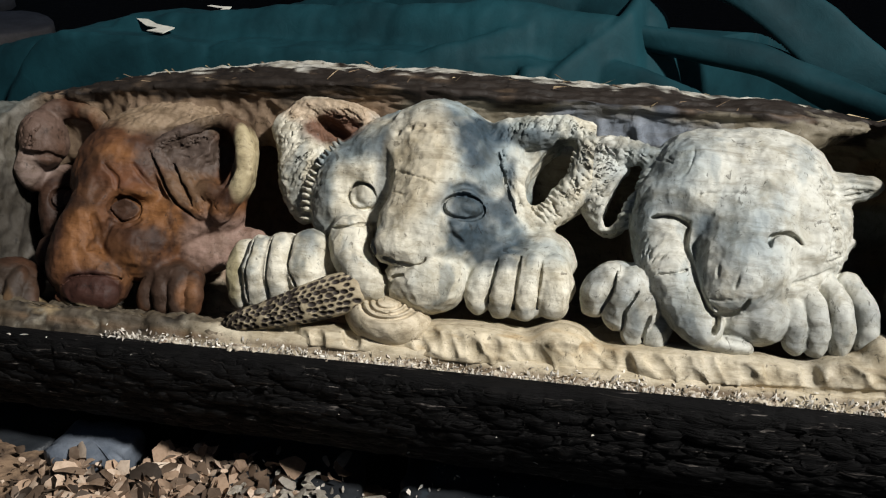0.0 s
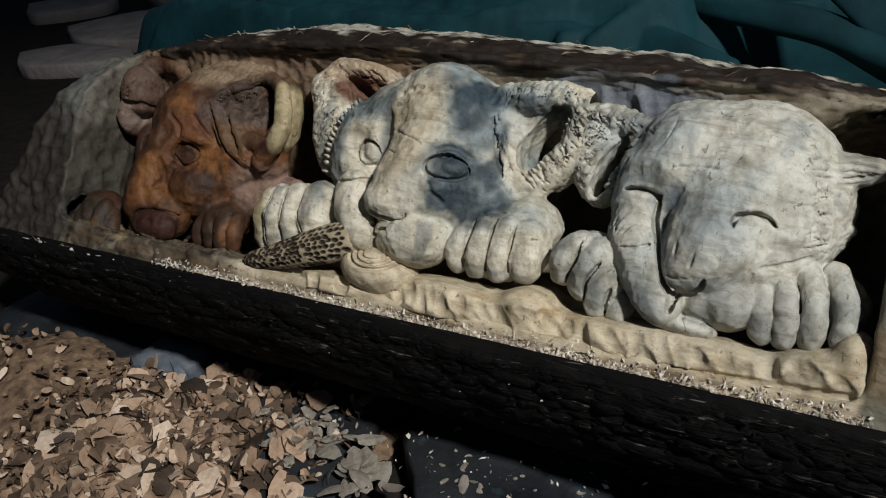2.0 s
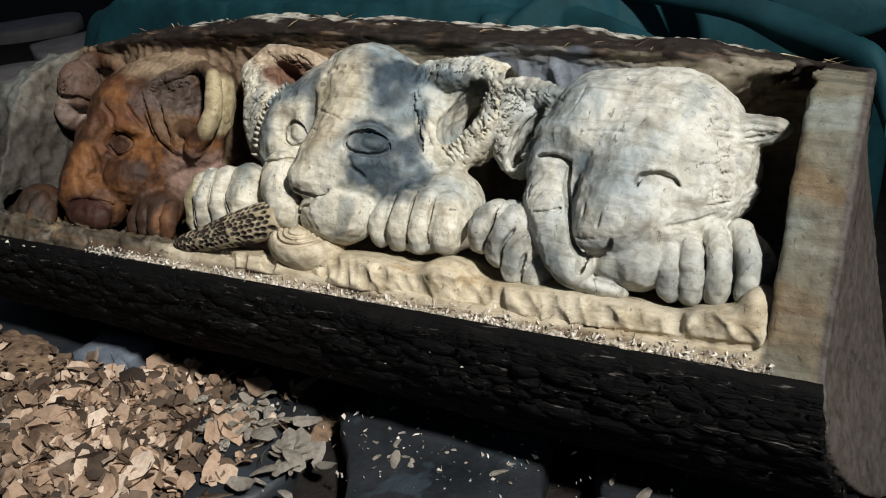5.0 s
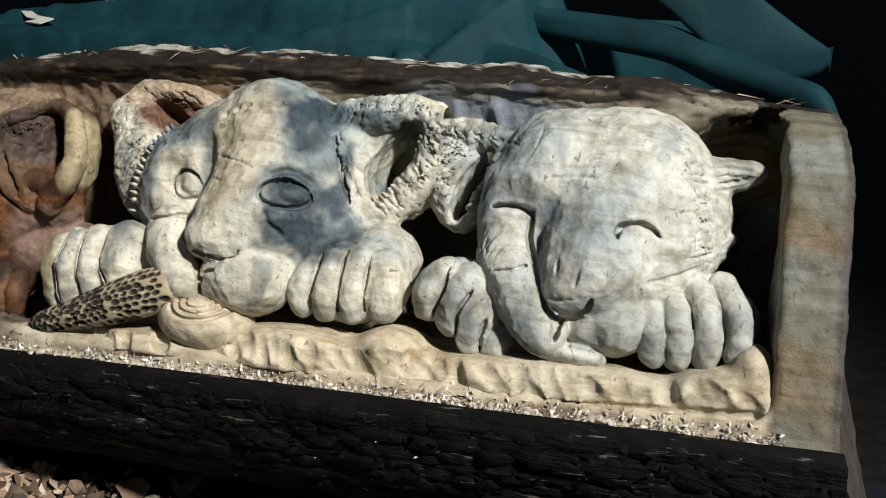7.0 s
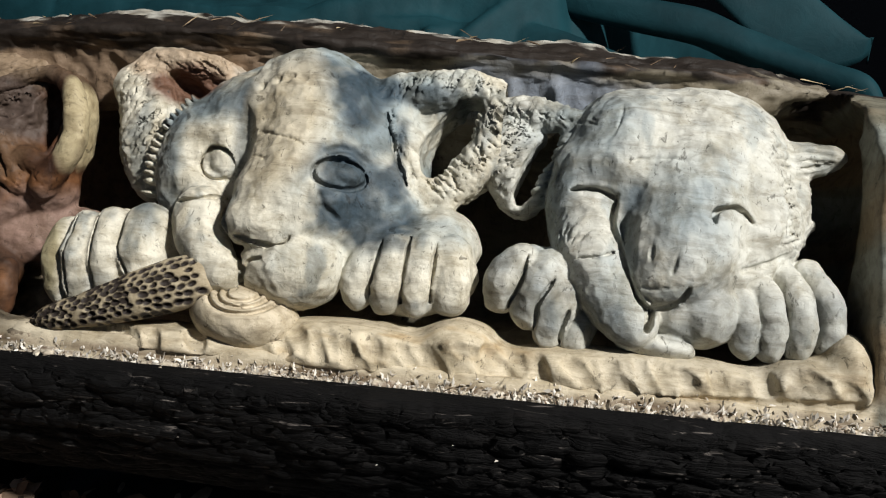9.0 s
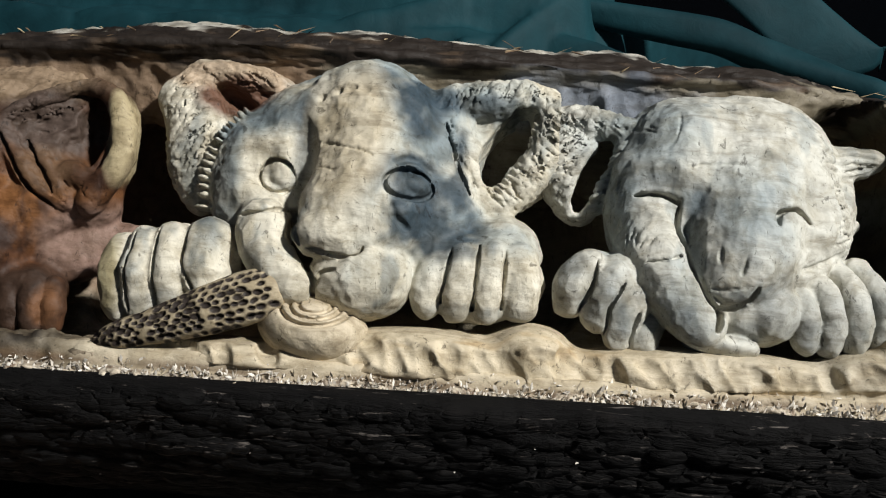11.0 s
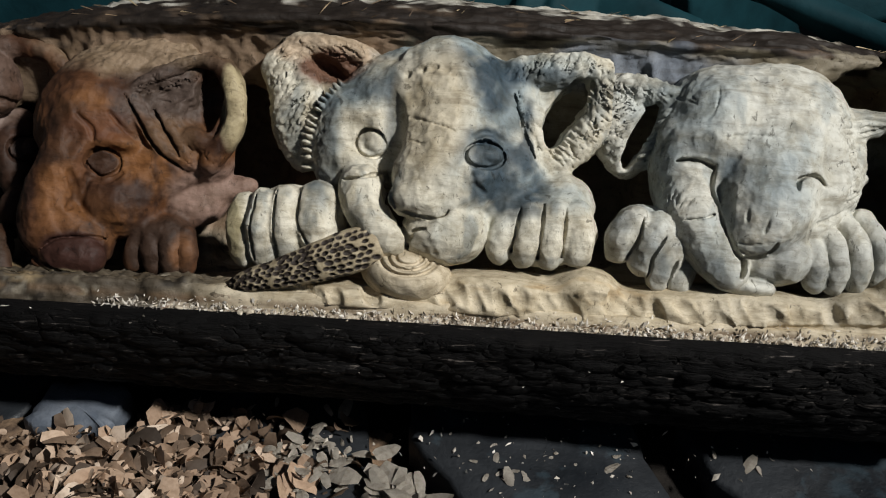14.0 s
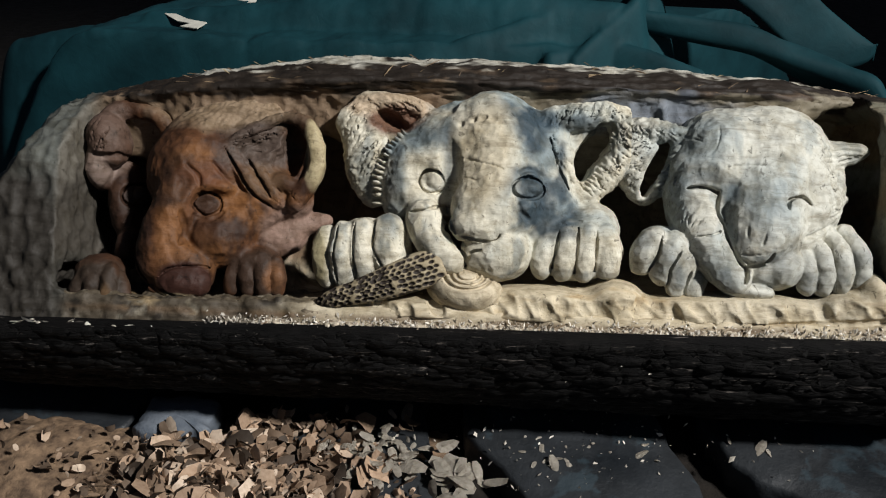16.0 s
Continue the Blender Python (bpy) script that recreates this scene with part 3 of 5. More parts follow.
def cub_brown():
    c = Clay((-1.01, -0.2, -0.19), (-0.43, 0.24, 0.10), 0.0024)
    rng = random.Random(41)
    c.ball((-0.7735, 0.0538, -0.075), (0.098, 0.105, 0.092), (0, 0, -12), 0.02)           # skull
    c.ball((-0.7277, 0.1321, -0.115), (0.125, 0.07, 0.08), (0, 0, 12), 0.03)             # nape
    c.ball((-0.9274, -0.0051, -0.13), (0.036, 0.082, 0.062), (0, 0, 8), 0.008)            # far side of the face
    c.ball((-0.6809, -0.0106, -0.068), (0.095, 0.050, 0.055), (0, 0, 30), 0.02)           # cheek
    c.ball((-0.7286, -0.0565, -0.048), (0.062, 0.058, 0.060), (0, 0, 30), 0.02)
    c.ball((-0.9084, -0.084, -0.095), (0.024, 0.040, 0.05), (0, 0, 0), 0.008)             # far lip
    c.tube([(-0.776, 0.0877, -0.022), (-0.7944, -0.002, -0.01), (-0.8159, -0.0662, -0.006), (-0.8052, -0.1094, -0.004)], 0.032, 0.036, 0.014)   # bridge of the nose
    c.ball((-0.8167, -0.1032, -0.012), (0.048, 0.048, 0.042), (0, 0, 0), 0.012)           # muzzle
    c.ball((-0.7678, -0.1175, -0.016), (0.040, 0.044, 0.042), (0, 0, 20), 0.010)
    c.ball((-0.7738, -0.1385, 0.01), (0.051, 0.032, 0.026), (0, 0, -3), 0.003)           # nose
    c.tube([(-0.8289, -0.1528, 0.006), (-0.7921, -0.1682, 0.01), (-0.7514, -0.1712, 0.006)], 0.006, 0.006, 0.003)   # lower lip
    c.tube([(-0.7616, -0.035, 0.046), (-0.7506, -0.069, 0.046), (-0.7229, -0.0977, 0.04)], 0.014, 0.010, 0.012, cut=True)   # valley beside the muzzle
    c.tube([(-0.738, -0.0374, 0.04), (-0.6872, -0.0292, 0.03)], 0.020, 0.014, 0.010, cut=True)  # hollow under the eye
    c.ball((-0.7423, 0.0303, -0.01), (0.046, 0.013, 0.024), (0, 0, -10), 0.010)          # brow
    c.tube([(-0.7884, 0.0311, 0.004), (-0.7977, -0.0177, 0.01), (-0.7972, -0.061, 0.014), (-0.7773, -0.0917, 0.014)], 0.012, 0.014, 0.008)   # ridge of the nose
    c.ball((-0.7733, 0.0296, 0.028), (0.010, 0.022, 0.012), (0, 0, -20), 0.010, True)    # frown
    c.line([(-0.7719, 0.0608, 0.02), (-0.7536, 0.0425, 0.02), (-0.749, 0.0265, 0.02)], 0.0026, 0.004)
    c.line([(-0.7323, 0.0686, 0.015), (-0.7159, 0.0476, 0.012), (-0.6982, 0.0294, 0.01)], 0.0022, 0.004)
    c.line([(-0.7761, -0.0198, 0.03), (-0.7721, -0.0461, 0.03), (-0.7757, -0.0747, 0.035)], 0.0028, 0.006)
    cleft(c, [(-0.8121, -0.1333, 0.02), (-0.7865, -0.1158, 0.03), (-0.7432, -0.1109, 0.03), (-0.7233, -0.1196, 0.02)], 0.0018, 0.003)
    cleft(c, [(-0.8113, -0.1524, 0.02), (-0.7699, -0.1642, 0.03), (-0.735, -0.1611, 0.02)], 0.0024, 0.006)
    cleft(c, [(-0.7247, -0.1218, 0.01), (-0.7218, -0.1437, 0.01), (-0.7336, -0.1634, 0.01)], 0.0024, 0.005)
    cleft(c, [(-0.8612, -0.0701, -0.01), (-0.8546, -0.1068, -0.01), (-0.8339, -0.1468, -0.01)], 0.0035, 0.010)
    eye(c, (-0.7392, -0.0045, 0.022), 0.0205, 0.0180, 0.15)
    eye(c, (-0.9055, 0.0104, -0.07), 0.0170, 0.0180, -0.45)
    c.line([(-0.7623, -0.0244, 0.02), (-0.7351, -0.0309, 0.022), (-0.7121, -0.0163, 0.015)], 0.0026, 0.005)
    # the large ear, hollow in front
    c.ball((-0.6512, 0.0806, -0.064), (0.088, 0.080, 0.042), (0, 8, -24), 0.008)
    c.ball((-0.6, 0.0824, -0.062), (0.043, 0.082, 0.042), (0, 0, -8), 0.010)
    c.ball((-0.6469, 0.1018, 0.004), (0.060, 0.026, 0.034), (0, 0, 24), 0.004, True)
    c.ball((-0.6005, 0.1, -0.028), (0.022, 0.052, 0.056), (0, 0, -4), 0.003, True)
    c.ball((-0.6181, 0.0765, -0.016), (0.022, 0.026, 0.034), (0, 0, 0), 0.004, True)
    c.tube([(-0.6084, 0.1553, -0.034), (-0.576, 0.1376, -0.026), (-0.5586, 0.0989, -0.022), (-0.561, 0.0544, -0.024), (-0.5929, 0.0077, -0.03)], 0.010, 0.016, 0.006)
    c.tube([(-0.717, 0.0975, -0.02), (-0.6733, 0.1276, -0.022), (-0.6304, 0.1496, -0.028), (-0.6034, 0.1555, -0.034)], 0.008, 0.007, 0.006)
    c.tube([(-0.7175, 0.0948, -0.022), (-0.6874, 0.0567, -0.02), (-0.6635, 0.0269, -0.024), (-0.6205, 0.0037, -0.03)], 0.012, 0.012, 0.006)
    c.tube([(-0.6742, 0.0754, -0.026), (-0.6485, 0.047, -0.024), (-0.6259, 0.0149, -0.026)], 0.008, 0.010, 0.004)
    c.tube([(-0.6261, 0.0406, -0.03), (-0.602, 0.0338, -0.03), (-0.5828, 0.0251, -0.034)], 0.014, 0.010, 0.006)
    cleft(c, [(-0.7175, 0.0952, -0.01), (-0.6946, 0.0598, -0.005), (-0.6684, 0.0194, -0.005), (-0.633, -0.0047, -0.012)], 0.0026, 0.006)
    cleft(c, [(-0.6773, 0.0774, -0.01), (-0.6563, 0.0454, -0.01), (-0.6337, 0.0097, -0.012)], 0.0022, 0.005)
    strokes(c, [(-0.6961, 0.0973, -0.02), (-0.6621, 0.1112, -0.02), (-0.6232, 0.1253, -0.02)], 0.010, 46, 0.0013, 0.030, radians(18), rng)
    strokes(c, [(-0.6788, 0.0425, -0.02), (-0.6432, 0.0196, -0.02), (-0.5987, 0.0166, -0.02)], 0.008, 26, 0.0014, 0.018, radians(-40), rng)
    # the far ear
    c.ball((-0.9469, 0.1089, -0.070), (0.0380, 0.0502, 0.045), (0, 0, 15), 0.008)
    c.ball((-0.9651, 0.0618, -0.076), (0.0242, 0.0446, 0.035), (0, 0, 6), 0.008)
    c.ball((-0.8792, 0.1261, -0.06), (0.0372, 0.0409, 0.075), (0, 0, 20), 0.006, True)
    c.ball((-0.9115, 0.1004, -0.020), (0.0205, 0.0316, 0.018), (0, 0, 20), 0.006, True)
    c.line([(-0.9606, 0.0794, -0.03), (-0.9376, 0.0745, -0.04), (-0.9111, 0.081, -0.05)], 0.004, 0.006)
    c.tube([(-0.9491, 0.1553, -0.075), (-0.9123, 0.1683, -0.085), (-0.8648, 0.1544, -0.085), (-0.8482, 0.1315, -0.085)], 0.016, 0.010, 0.008)
    strokes(c, [(-0.9724, 0.1253, -0.06), (-0.9445, 0.0808, -0.06)], 0.010, 20, 0.0014, 0.02, radians(70), rng)
    # neck fold and paws
    c.tube([(-0.6745, -0.0697, -0.08), (-0.6155, -0.0399, -0.082), (-0.5475, -0.0216, -0.095)], 0.030, 0.010, 0.012)
    c.ball((-0.612, 0.010, -0.07), (0.042, 0.034, 0.04), k=0.012)
    c.ball((-0.6401, -0.0663, -0.085), (0.06, 0.03, 0.035), (0, 0, 15), 0.008)
    c.ball((-0.926, -0.136, -0.016), (0.046, 0.040, 0.044))
    toes(c, ([(-0.9439, -0.1303, 0.004), (-0.9556, -0.1578, 0.01), (-0.9576, -0.1814, 0.004)], 0.015, 0.014), ([(-0.9223, -0.1234, 0.008), (-0.9259, -0.1541, 0.018), (-0.9276, -0.1835, 0.01)], 0.0155, 0.0145),
         ([(-0.9003, -0.1262, 0.008), (-0.8974, -0.1546, 0.02), (-0.897, -0.1819, 0.012)], 0.0155, 0.0145), ([(-0.8886, -0.1375, -0.002), (-0.878, -0.1618, 0.008), (-0.877, -0.1795, 0.002)], 0.013, 0.012))
    c.ball((-0.6612, -0.1081, -0.05), (0.045, 0.034, 0.036))
    toes(c, ([(-0.689, -0.1043, -0.035), (-0.7003, -0.1293, -0.03), (-0.7027, -0.1493, -0.034)], 0.014, 0.013), ([(-0.6689, -0.0984, -0.034), (-0.6727, -0.124, -0.024), (-0.6695, -0.1495, -0.03)], 0.015, 0.014),
         ([(-0.6471, -0.0955, -0.034), (-0.6435, -0.1216, -0.022), (-0.6429, -0.1501, -0.028)], 0.016, 0.014), ([(-0.6254, -0.1014, -0.036), (-0.6178, -0.1234, -0.026), (-0.6193, -0.1472, -0.032)], 0.014, 0.013))

    def wood_colors(p):
        n = value_noise(p, 20, 4)[:, None]
        m = value_noise(p + 5, 9, 2)[:, None]
        col = np.tile([0.092, 0.038, 0.017], (len(p), 1))
        col = tint(col, np.clip(0.3 + 2.0 * n + 0.8 * m, 0, 1), [0.155, 0.063, 0.025])
        for at, reach in (((-0.7921, -0.0517, 0.03), (0.022, 0.055, 0.1)), ((-0.6467, -0.0146, -0.02), (0.08, 0.035, 0.1)), ((-0.6909, 0.0114, 0), (0.05, 0.03, 0.1)), ((-0.7358, -0.082, 0), (0.05, 0.03, 0.1)), ((-0.7621, 0.0691, 0), (0.03, 0.03, 0.1)), ((-0.6979, 0.0591, 0), (0.03, 0.035, 0.1))):
            col = tint(col, blend(p, at, reach, 0.9, 0.7) * 0.8, [0.27, 0.112, 0.036])
        col = tint(col, np.clip(-2.4 * n - 0.35, 0, 0.8), [0.045, 0.021, 0.012])
        col = tint(col, np.clip(2.6 * value_noise(p * np.array([1.0, 0.5, 1.0]) + 9, 42, 4)[:, None] - 0.6, 0, 0.75), [0.045, 0.020, 0.012])
        # a darker patch under the eye
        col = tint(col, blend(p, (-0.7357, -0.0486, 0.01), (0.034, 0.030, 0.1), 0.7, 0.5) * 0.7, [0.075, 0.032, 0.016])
        # the far side of the face: its shade is put into the colour
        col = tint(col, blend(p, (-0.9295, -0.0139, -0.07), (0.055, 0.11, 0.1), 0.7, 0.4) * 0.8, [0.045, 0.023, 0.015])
        col = tint(col, blend(p, (-0.7233, 0.1678, -0.08), (0.13, 0.042, 0.2), 0.6, 0.4), [0.34, 0.24, 0.15])
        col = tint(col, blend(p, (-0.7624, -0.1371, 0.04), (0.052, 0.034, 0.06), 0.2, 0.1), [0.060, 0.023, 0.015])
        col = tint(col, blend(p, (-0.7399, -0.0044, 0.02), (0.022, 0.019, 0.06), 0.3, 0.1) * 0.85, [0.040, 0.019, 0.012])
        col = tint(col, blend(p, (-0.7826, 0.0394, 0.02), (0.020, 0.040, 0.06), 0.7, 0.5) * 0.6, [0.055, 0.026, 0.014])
        col = tint(col, blend(p, (-0.7247, 0.0465, 0.02), (0.05, 0.020, 0.08), 0.7, 0.6) * 0.5, [0.11, 0.034, 0.018])
        col = tint(col, blend(p, (-0.6595, 0.098, -0.03), (0.062, 0.044, 0.1), 0.4, 0.3), [0.12, 0.082, 0.062])
        col = tint(col, blend(p, (-0.649, 0.0388, -0.02), (0.05, 0.03, 0.1), 0.5, 0.4) * 0.7, [0.20, 0.115, 0.06])
        col = tint(col, blend(p, (-0.5581, 0.0958, -0.02), (0.021, 0.060, 0.1), 0.35, 0.25), [0.52, 0.42, 0.24])
        col = tint(col, blend(p, (-0.961, 0.1119, -0.07), (0.06, 0.07, 0.1), 0.4, 0.3), [0.15, 0.092, 0.066])
        col = tint(col, blend(p, (-0.9639, 0.0559, -0.07), (0.032, 0.030, 0.1), 0.4, 0.3), [0.28, 0.20, 0.16])
        col = tint(col, blend(p, (-0.5842, -0.0391, -0.07), (0.07, 0.045, 0.1), 0.4, 0.3), [0.34, 0.215, 0.16])
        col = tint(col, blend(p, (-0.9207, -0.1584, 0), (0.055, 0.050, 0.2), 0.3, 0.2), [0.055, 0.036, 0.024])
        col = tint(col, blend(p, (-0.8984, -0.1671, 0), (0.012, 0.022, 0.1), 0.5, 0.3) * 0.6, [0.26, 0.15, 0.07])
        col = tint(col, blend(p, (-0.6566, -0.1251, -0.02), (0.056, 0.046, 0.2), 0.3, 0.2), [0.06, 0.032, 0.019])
        col = tint(col, blend(p, (-0.6242, -0.1252, -0.01), (0.018, 0.024, 0.1), 0.5, 0.3) * 0.7, [0.27, 0.12, 0.05])
        col = tint(col, blend(p, (-0.7873, -0.168, 0.01), (0.05, 0.010, 0.06), 0.4), [0.48, 0.38, 0.22])
        return col * np.array([0.80, 0.82, 0.86])

    return c.mesh("brown_cub", wood_colors, furred(((-0.6617, 0.1015, -0.02), (0.06, 0.05, 0.2), 20), ((-0.7233, 0.1678, -0.08), (0.13, 0.04, 0.2), 60)))


def cub_blue():
    c = Clay((-0.64, -0.2, -0.17), (-0.02, 0.24, 0.125), 0.0021)
    rng = random.Random(42)
    c.ball((-0.2667, 0.0856, -0.07), (0.163, 0.116, 0.10), k=0.02)                       # skull
    c.ball((-0.1667, 0.0214, -0.055), (0.072, 0.070, 0.072), k=0.02)                     # cheeks
    c.ball((-0.401, 0.0545, -0.05), (0.046, 0.086, 0.062), (0, 0, -8), 0.014)
    c.ball((-0.2138, 0.0169, -0.03), (0.075, 0.075, 0.065), k=0.03)
    c.tube([(-0.2951, 0.1573, -0.02), (-0.2843, 0.0604, 0.004), (-0.2855, -0.0028, 0.03)], 0.032, 0.034, 0.006)      # bridge of the nose, broad and flat
    c.tube([(-0.2676, 0.1642, -0.02), (-0.2554, 0.0624, 0.004), (-0.2647, -0.0013, 0.03)], 0.034, 0.036, 0.020)
    c.tube([(-0.2458, 0.1587, -0.032), (-0.2338, 0.0678, -0.012), (-0.2414, -0.0018, 0.016)], 0.034, 0.038, 0.045)
    c.ball((-0.2744, -0.0238, 0.046), (0.047, 0.032, 0.034), k=0.006)                     # nose
    c.ball((-0.2995, -0.0214, 0.044), (0.018, 0.028, 0.024), k=0.006)
    c.ball((-0.2416, -0.0662, 0.01), (0.058, 0.051, 0.056), k=0.006)                     # lips
    c.ball((-0.2747, -0.0739, 0.022), (0.030, 0.030, 0.034), k=0.008)
    c.tube([(-0.3642, -0.0138, 0.004), (-0.3516, -0.0496, 0.024), (-0.3144, -0.0852, 0.04)], 0.034, 0.022, 0.003)
    c.ball((-0.3693, 0.0881, -0.012), (0.038, 0.022, 0.026), (0, 0, 8), 0.008)           # lids and cheek round the eye
    c.ball((-0.3767, 0.0232, -0.014), (0.040, 0.022, 0.028), (0, 0, -6), 0.008)
    c.ball((-0.1931, 0.0741, -0.012), (0.040, 0.016, 0.026), (0, 0, -14), 0.010)
    c.ball((-0.193, 0.015, -0.012), (0.046, 0.018, 0.026), (0, 0, 14), 0.010)
    cleft(c, [(-0.3322, 0.0091, 0.01), (-0.3307, -0.0242, 0.02), (-0.3154, -0.0505, 0.04), (-0.298, -0.0698, 0.05), (-0.2931, -0.0872, 0.05), (-0.2943, -0.1012, 0.05)], 0.0036, 0.012)
    cleft(c, [(-0.2667, -0.0649, 0.07), (-0.283, -0.0698, 0.07), (-0.2887, -0.0816, 0.06), (-0.2906, -0.0997, 0.05)], 0.0022, 0.006)
    cleft(c, [(-0.3, -0.0435, 0.07), (-0.2826, -0.0478, 0.078), (-0.2591, -0.0507, 0.08), (-0.2421, -0.047, 0.08), (-0.2375, -0.0372, 0.075)], 0.0022, 0.006)
    cleft(c, [(-0.3183, -0.009, 0.04), (-0.3159, -0.0262, 0.05), (-0.3099, -0.0402, 0.06)], 0.0028, 0.006)
    c.tube([c.on(*(-0.3303, 0.1107, -0)[:2], -0.008), c.on(*(-0.3241, 0.0605, 0.02)[:2], -0.008), c.on(*(-0.3253, 0.0197, 0.02)[:2], -0.008)], 0.013, 0.014, 0.012, cut=True)
    c.line([(-0.309, 0.0868, 0.04), (-0.2771, 0.0788, 0.05), (-0.2478, 0.0715, 0.045), (-0.2306, 0.0633, 0.035)], 0.0012, 0.001)
    c.line([(-0.3006, 0.0533, 0.05), (-0.2732, 0.0461, 0.055)], 0.0010, 0.001)
    for x, y in (((-0.3115, 0.1438, 0)[:2]), ((-0.2915, 0.1509, 0)[:2]), ((-0.2746, 0.1548, -0)[:2]), ((-0.2572, 0.1531, 0)[:2]), ((-0.2415, 0.1471, 0)[:2])):      # small chisel dents on the brow
        c.ball(c.on(x, y, -0.002), (0.009, 0.006, 0.004), k=0.001, cut=True)
    eye(c, (-0.3553, 0.0466, 0.018), 0.0205, 0.0180, -0.25, -0.25)
    eye(c, (-0.1939, 0.0382, 0.024), 0.0250, 0.0165, 0.15, 0.05)
    cleft(c, [(-0.3893, -0.0058, 0.01), (-0.3617, -0.0017, 0.02), (-0.3359, 0.0069, 0.02)], 0.0022, 0.005)
    c.line([(-0.2133, 0.0614, 0.02), (-0.1908, 0.0698, 0.02), (-0.1636, 0.0571, 0.01)], 0.0026, 0.004)
    c.line([(-0.2091, 0.0112, 0.02), (-0.2047, -0.0019, 0.02), (-0.1905, -0.0142, 0.02)], 0.0030, 0.005)
    # the leaf-shaped ear
    c.ball((-0.4746, 0.0948, -0.055), (0.044, 0.094, 0.028), (0, -15, 12), 0.008)
    c.ball((-0.4969, 0.1504, -0.058), (0.036, 0.036, 0.026), (0, 0, -12), 0.012)
    c.ball((-0.4343, 0.1874, -0.065), (0.072, 0.020, 0.03), (0, 0, -6), 0.010)
    c.ball((-0.4259, 0.154, -0.09), (0.060, 0.045, 0.032), (0, 0, -20), 0.010)
    c.ball((-0.4305, 0.1567, -0.05), (0.030, 0.013, 0.04), (0, 0, -30), 0.004, True)
    c.tube([(-0.4309, 0.1127, -0.03), (-0.44, 0.0686, -0.03), (-0.4438, 0.0218, -0.03)], 0.007, 0.006, 0.004, cut=True)
    strokes(c, [(-0.497, 0.156, -0.03), (-0.4792, 0.0985, -0.03), (-0.4539, 0.0354, -0.03)], 0.014, 120, 0.0013, 0.022, radians(50), rng)
    strokes(c, [(-0.4594, 0.1733, -0.03), (-0.4201, 0.1759, -0.03), (-0.3765, 0.1714, -0.03)], 0.008, 50, 0.0016, 0.018, radians(150), rng)
    # the folded ear
    c.ball((-0.0875, 0.1123, -0.068), (0.074, 0.082, 0.036), (0, 0, -20), 0.010)
    c.tube([(-0.1642, 0.1609, -0.04), (-0.0998, 0.1706, -0.034), (-0.0488, 0.1716, -0.04), (-0.0216, 0.1575, -0.05)], 0.022, 0.020, 0.008)
    c.tube([(-0.0258, 0.1529, -0.048), (-0.031, 0.1177, -0.046), (-0.0538, 0.0771, -0.046), (-0.0837, 0.042, -0.046)], 0.030, 0.019, 0.006)
    c.tube([(-0.1556, 0.1427, -0.036), (-0.1318, 0.0874, -0.034), (-0.1116, 0.038, -0.036)], 0.022, 0.016, 0.010)
    c.ball((-0.0816, 0.1182, -0.05), (0.024, 0.056, 0.080), (0, 0, -36), 0.003, True)
    c.ball((-0.099, 0.0828, -0.05), (0.016, 0.026, 0.070), (0, 0, -20), 0.003, True)
    cleft(c, [(-0.1599, 0.1303, -0.02), (-0.1439, 0.083, -0.02), (-0.1243, 0.0409, -0.02)], 0.0024, 0.006)
    tufts(c, [(-0.0441, 0.1357, -0.036), (-0.0504, 0.0988, -0.034), (-0.0722, 0.0683, -0.032), (-0.0915, 0.0471, -0.032)], 13, (0.0135, 0.0036, 0.010), 135, 15)
    strokes(c, [(-0.155, 0.1573, -0.02), (-0.1001, 0.1682, -0.02), (-0.0447, 0.1683, -0.02)], 0.008, 80, 0.0017, 0.016, radians(62), rng)
    strokes(c, [(-0.0252, 0.1475, -0.03), (-0.0281, 0.1136, -0.03), (-0.055, 0.0669, -0.03), (-0.0807, 0.039, -0.03)], 0.008, 90, 0.0017, 0.016, radians(140), rng)
    strokes(c, [(-0.1526, 0.1251, -0.02), (-0.1343, 0.0837, -0.02), (-0.1151, 0.036, -0.02)], 0.006, 50, 0.0015, 0.014, radians(-60), rng)
    # arms and paws
    c.ball((-0.0832, -0.0211, -0.04), (0.050, 0.046, 0.052), k=0.012)
    c.ball((-0.1086, -0.0573, -0.006), (0.079, 0.053, 0.041), k=0.012)
    toes(c, ([(-0.1553, -0.0434, 0.006), (-0.166, -0.0707, 0.012), (-0.166, -0.093, 0.004)], 0.019, 0.0175), ([(-0.1254, -0.0357, 0.014), (-0.1307, -0.069, 0.02), (-0.1316, -0.0949, 0.01)], 0.019, 0.0175),
         ([(-0.093, -0.032, 0.014), (-0.096, -0.0665, 0.021), (-0.0977, -0.0951, 0.012)], 0.018, 0.017), ([(-0.0623, -0.0337, 0.004), (-0.0583, -0.0628, 0.012), (-0.0591, -0.0852, 0.006)], 0.023, 0.022))
    for groove in ([(-0.14, -0.0298, 0.03), (-0.1461, -0.0679, 0.03), (-0.1496, -0.1099, 0.02)], [(-0.1084, -0.021, 0.03), (-0.111, -0.0659, 0.035), (-0.1134, -0.1123, 0.02)], [(-0.0784, -0.0254, 0.03), (-0.0792, -0.063, 0.03), (-0.0801, -0.1098, 0.02)]):
        cleft(c, groove, 0.0015, 0.005, 0.004)
    c.ball((-0.4572, -0.0696, -0.004), (0.074, 0.052, 0.041), k=0.012)
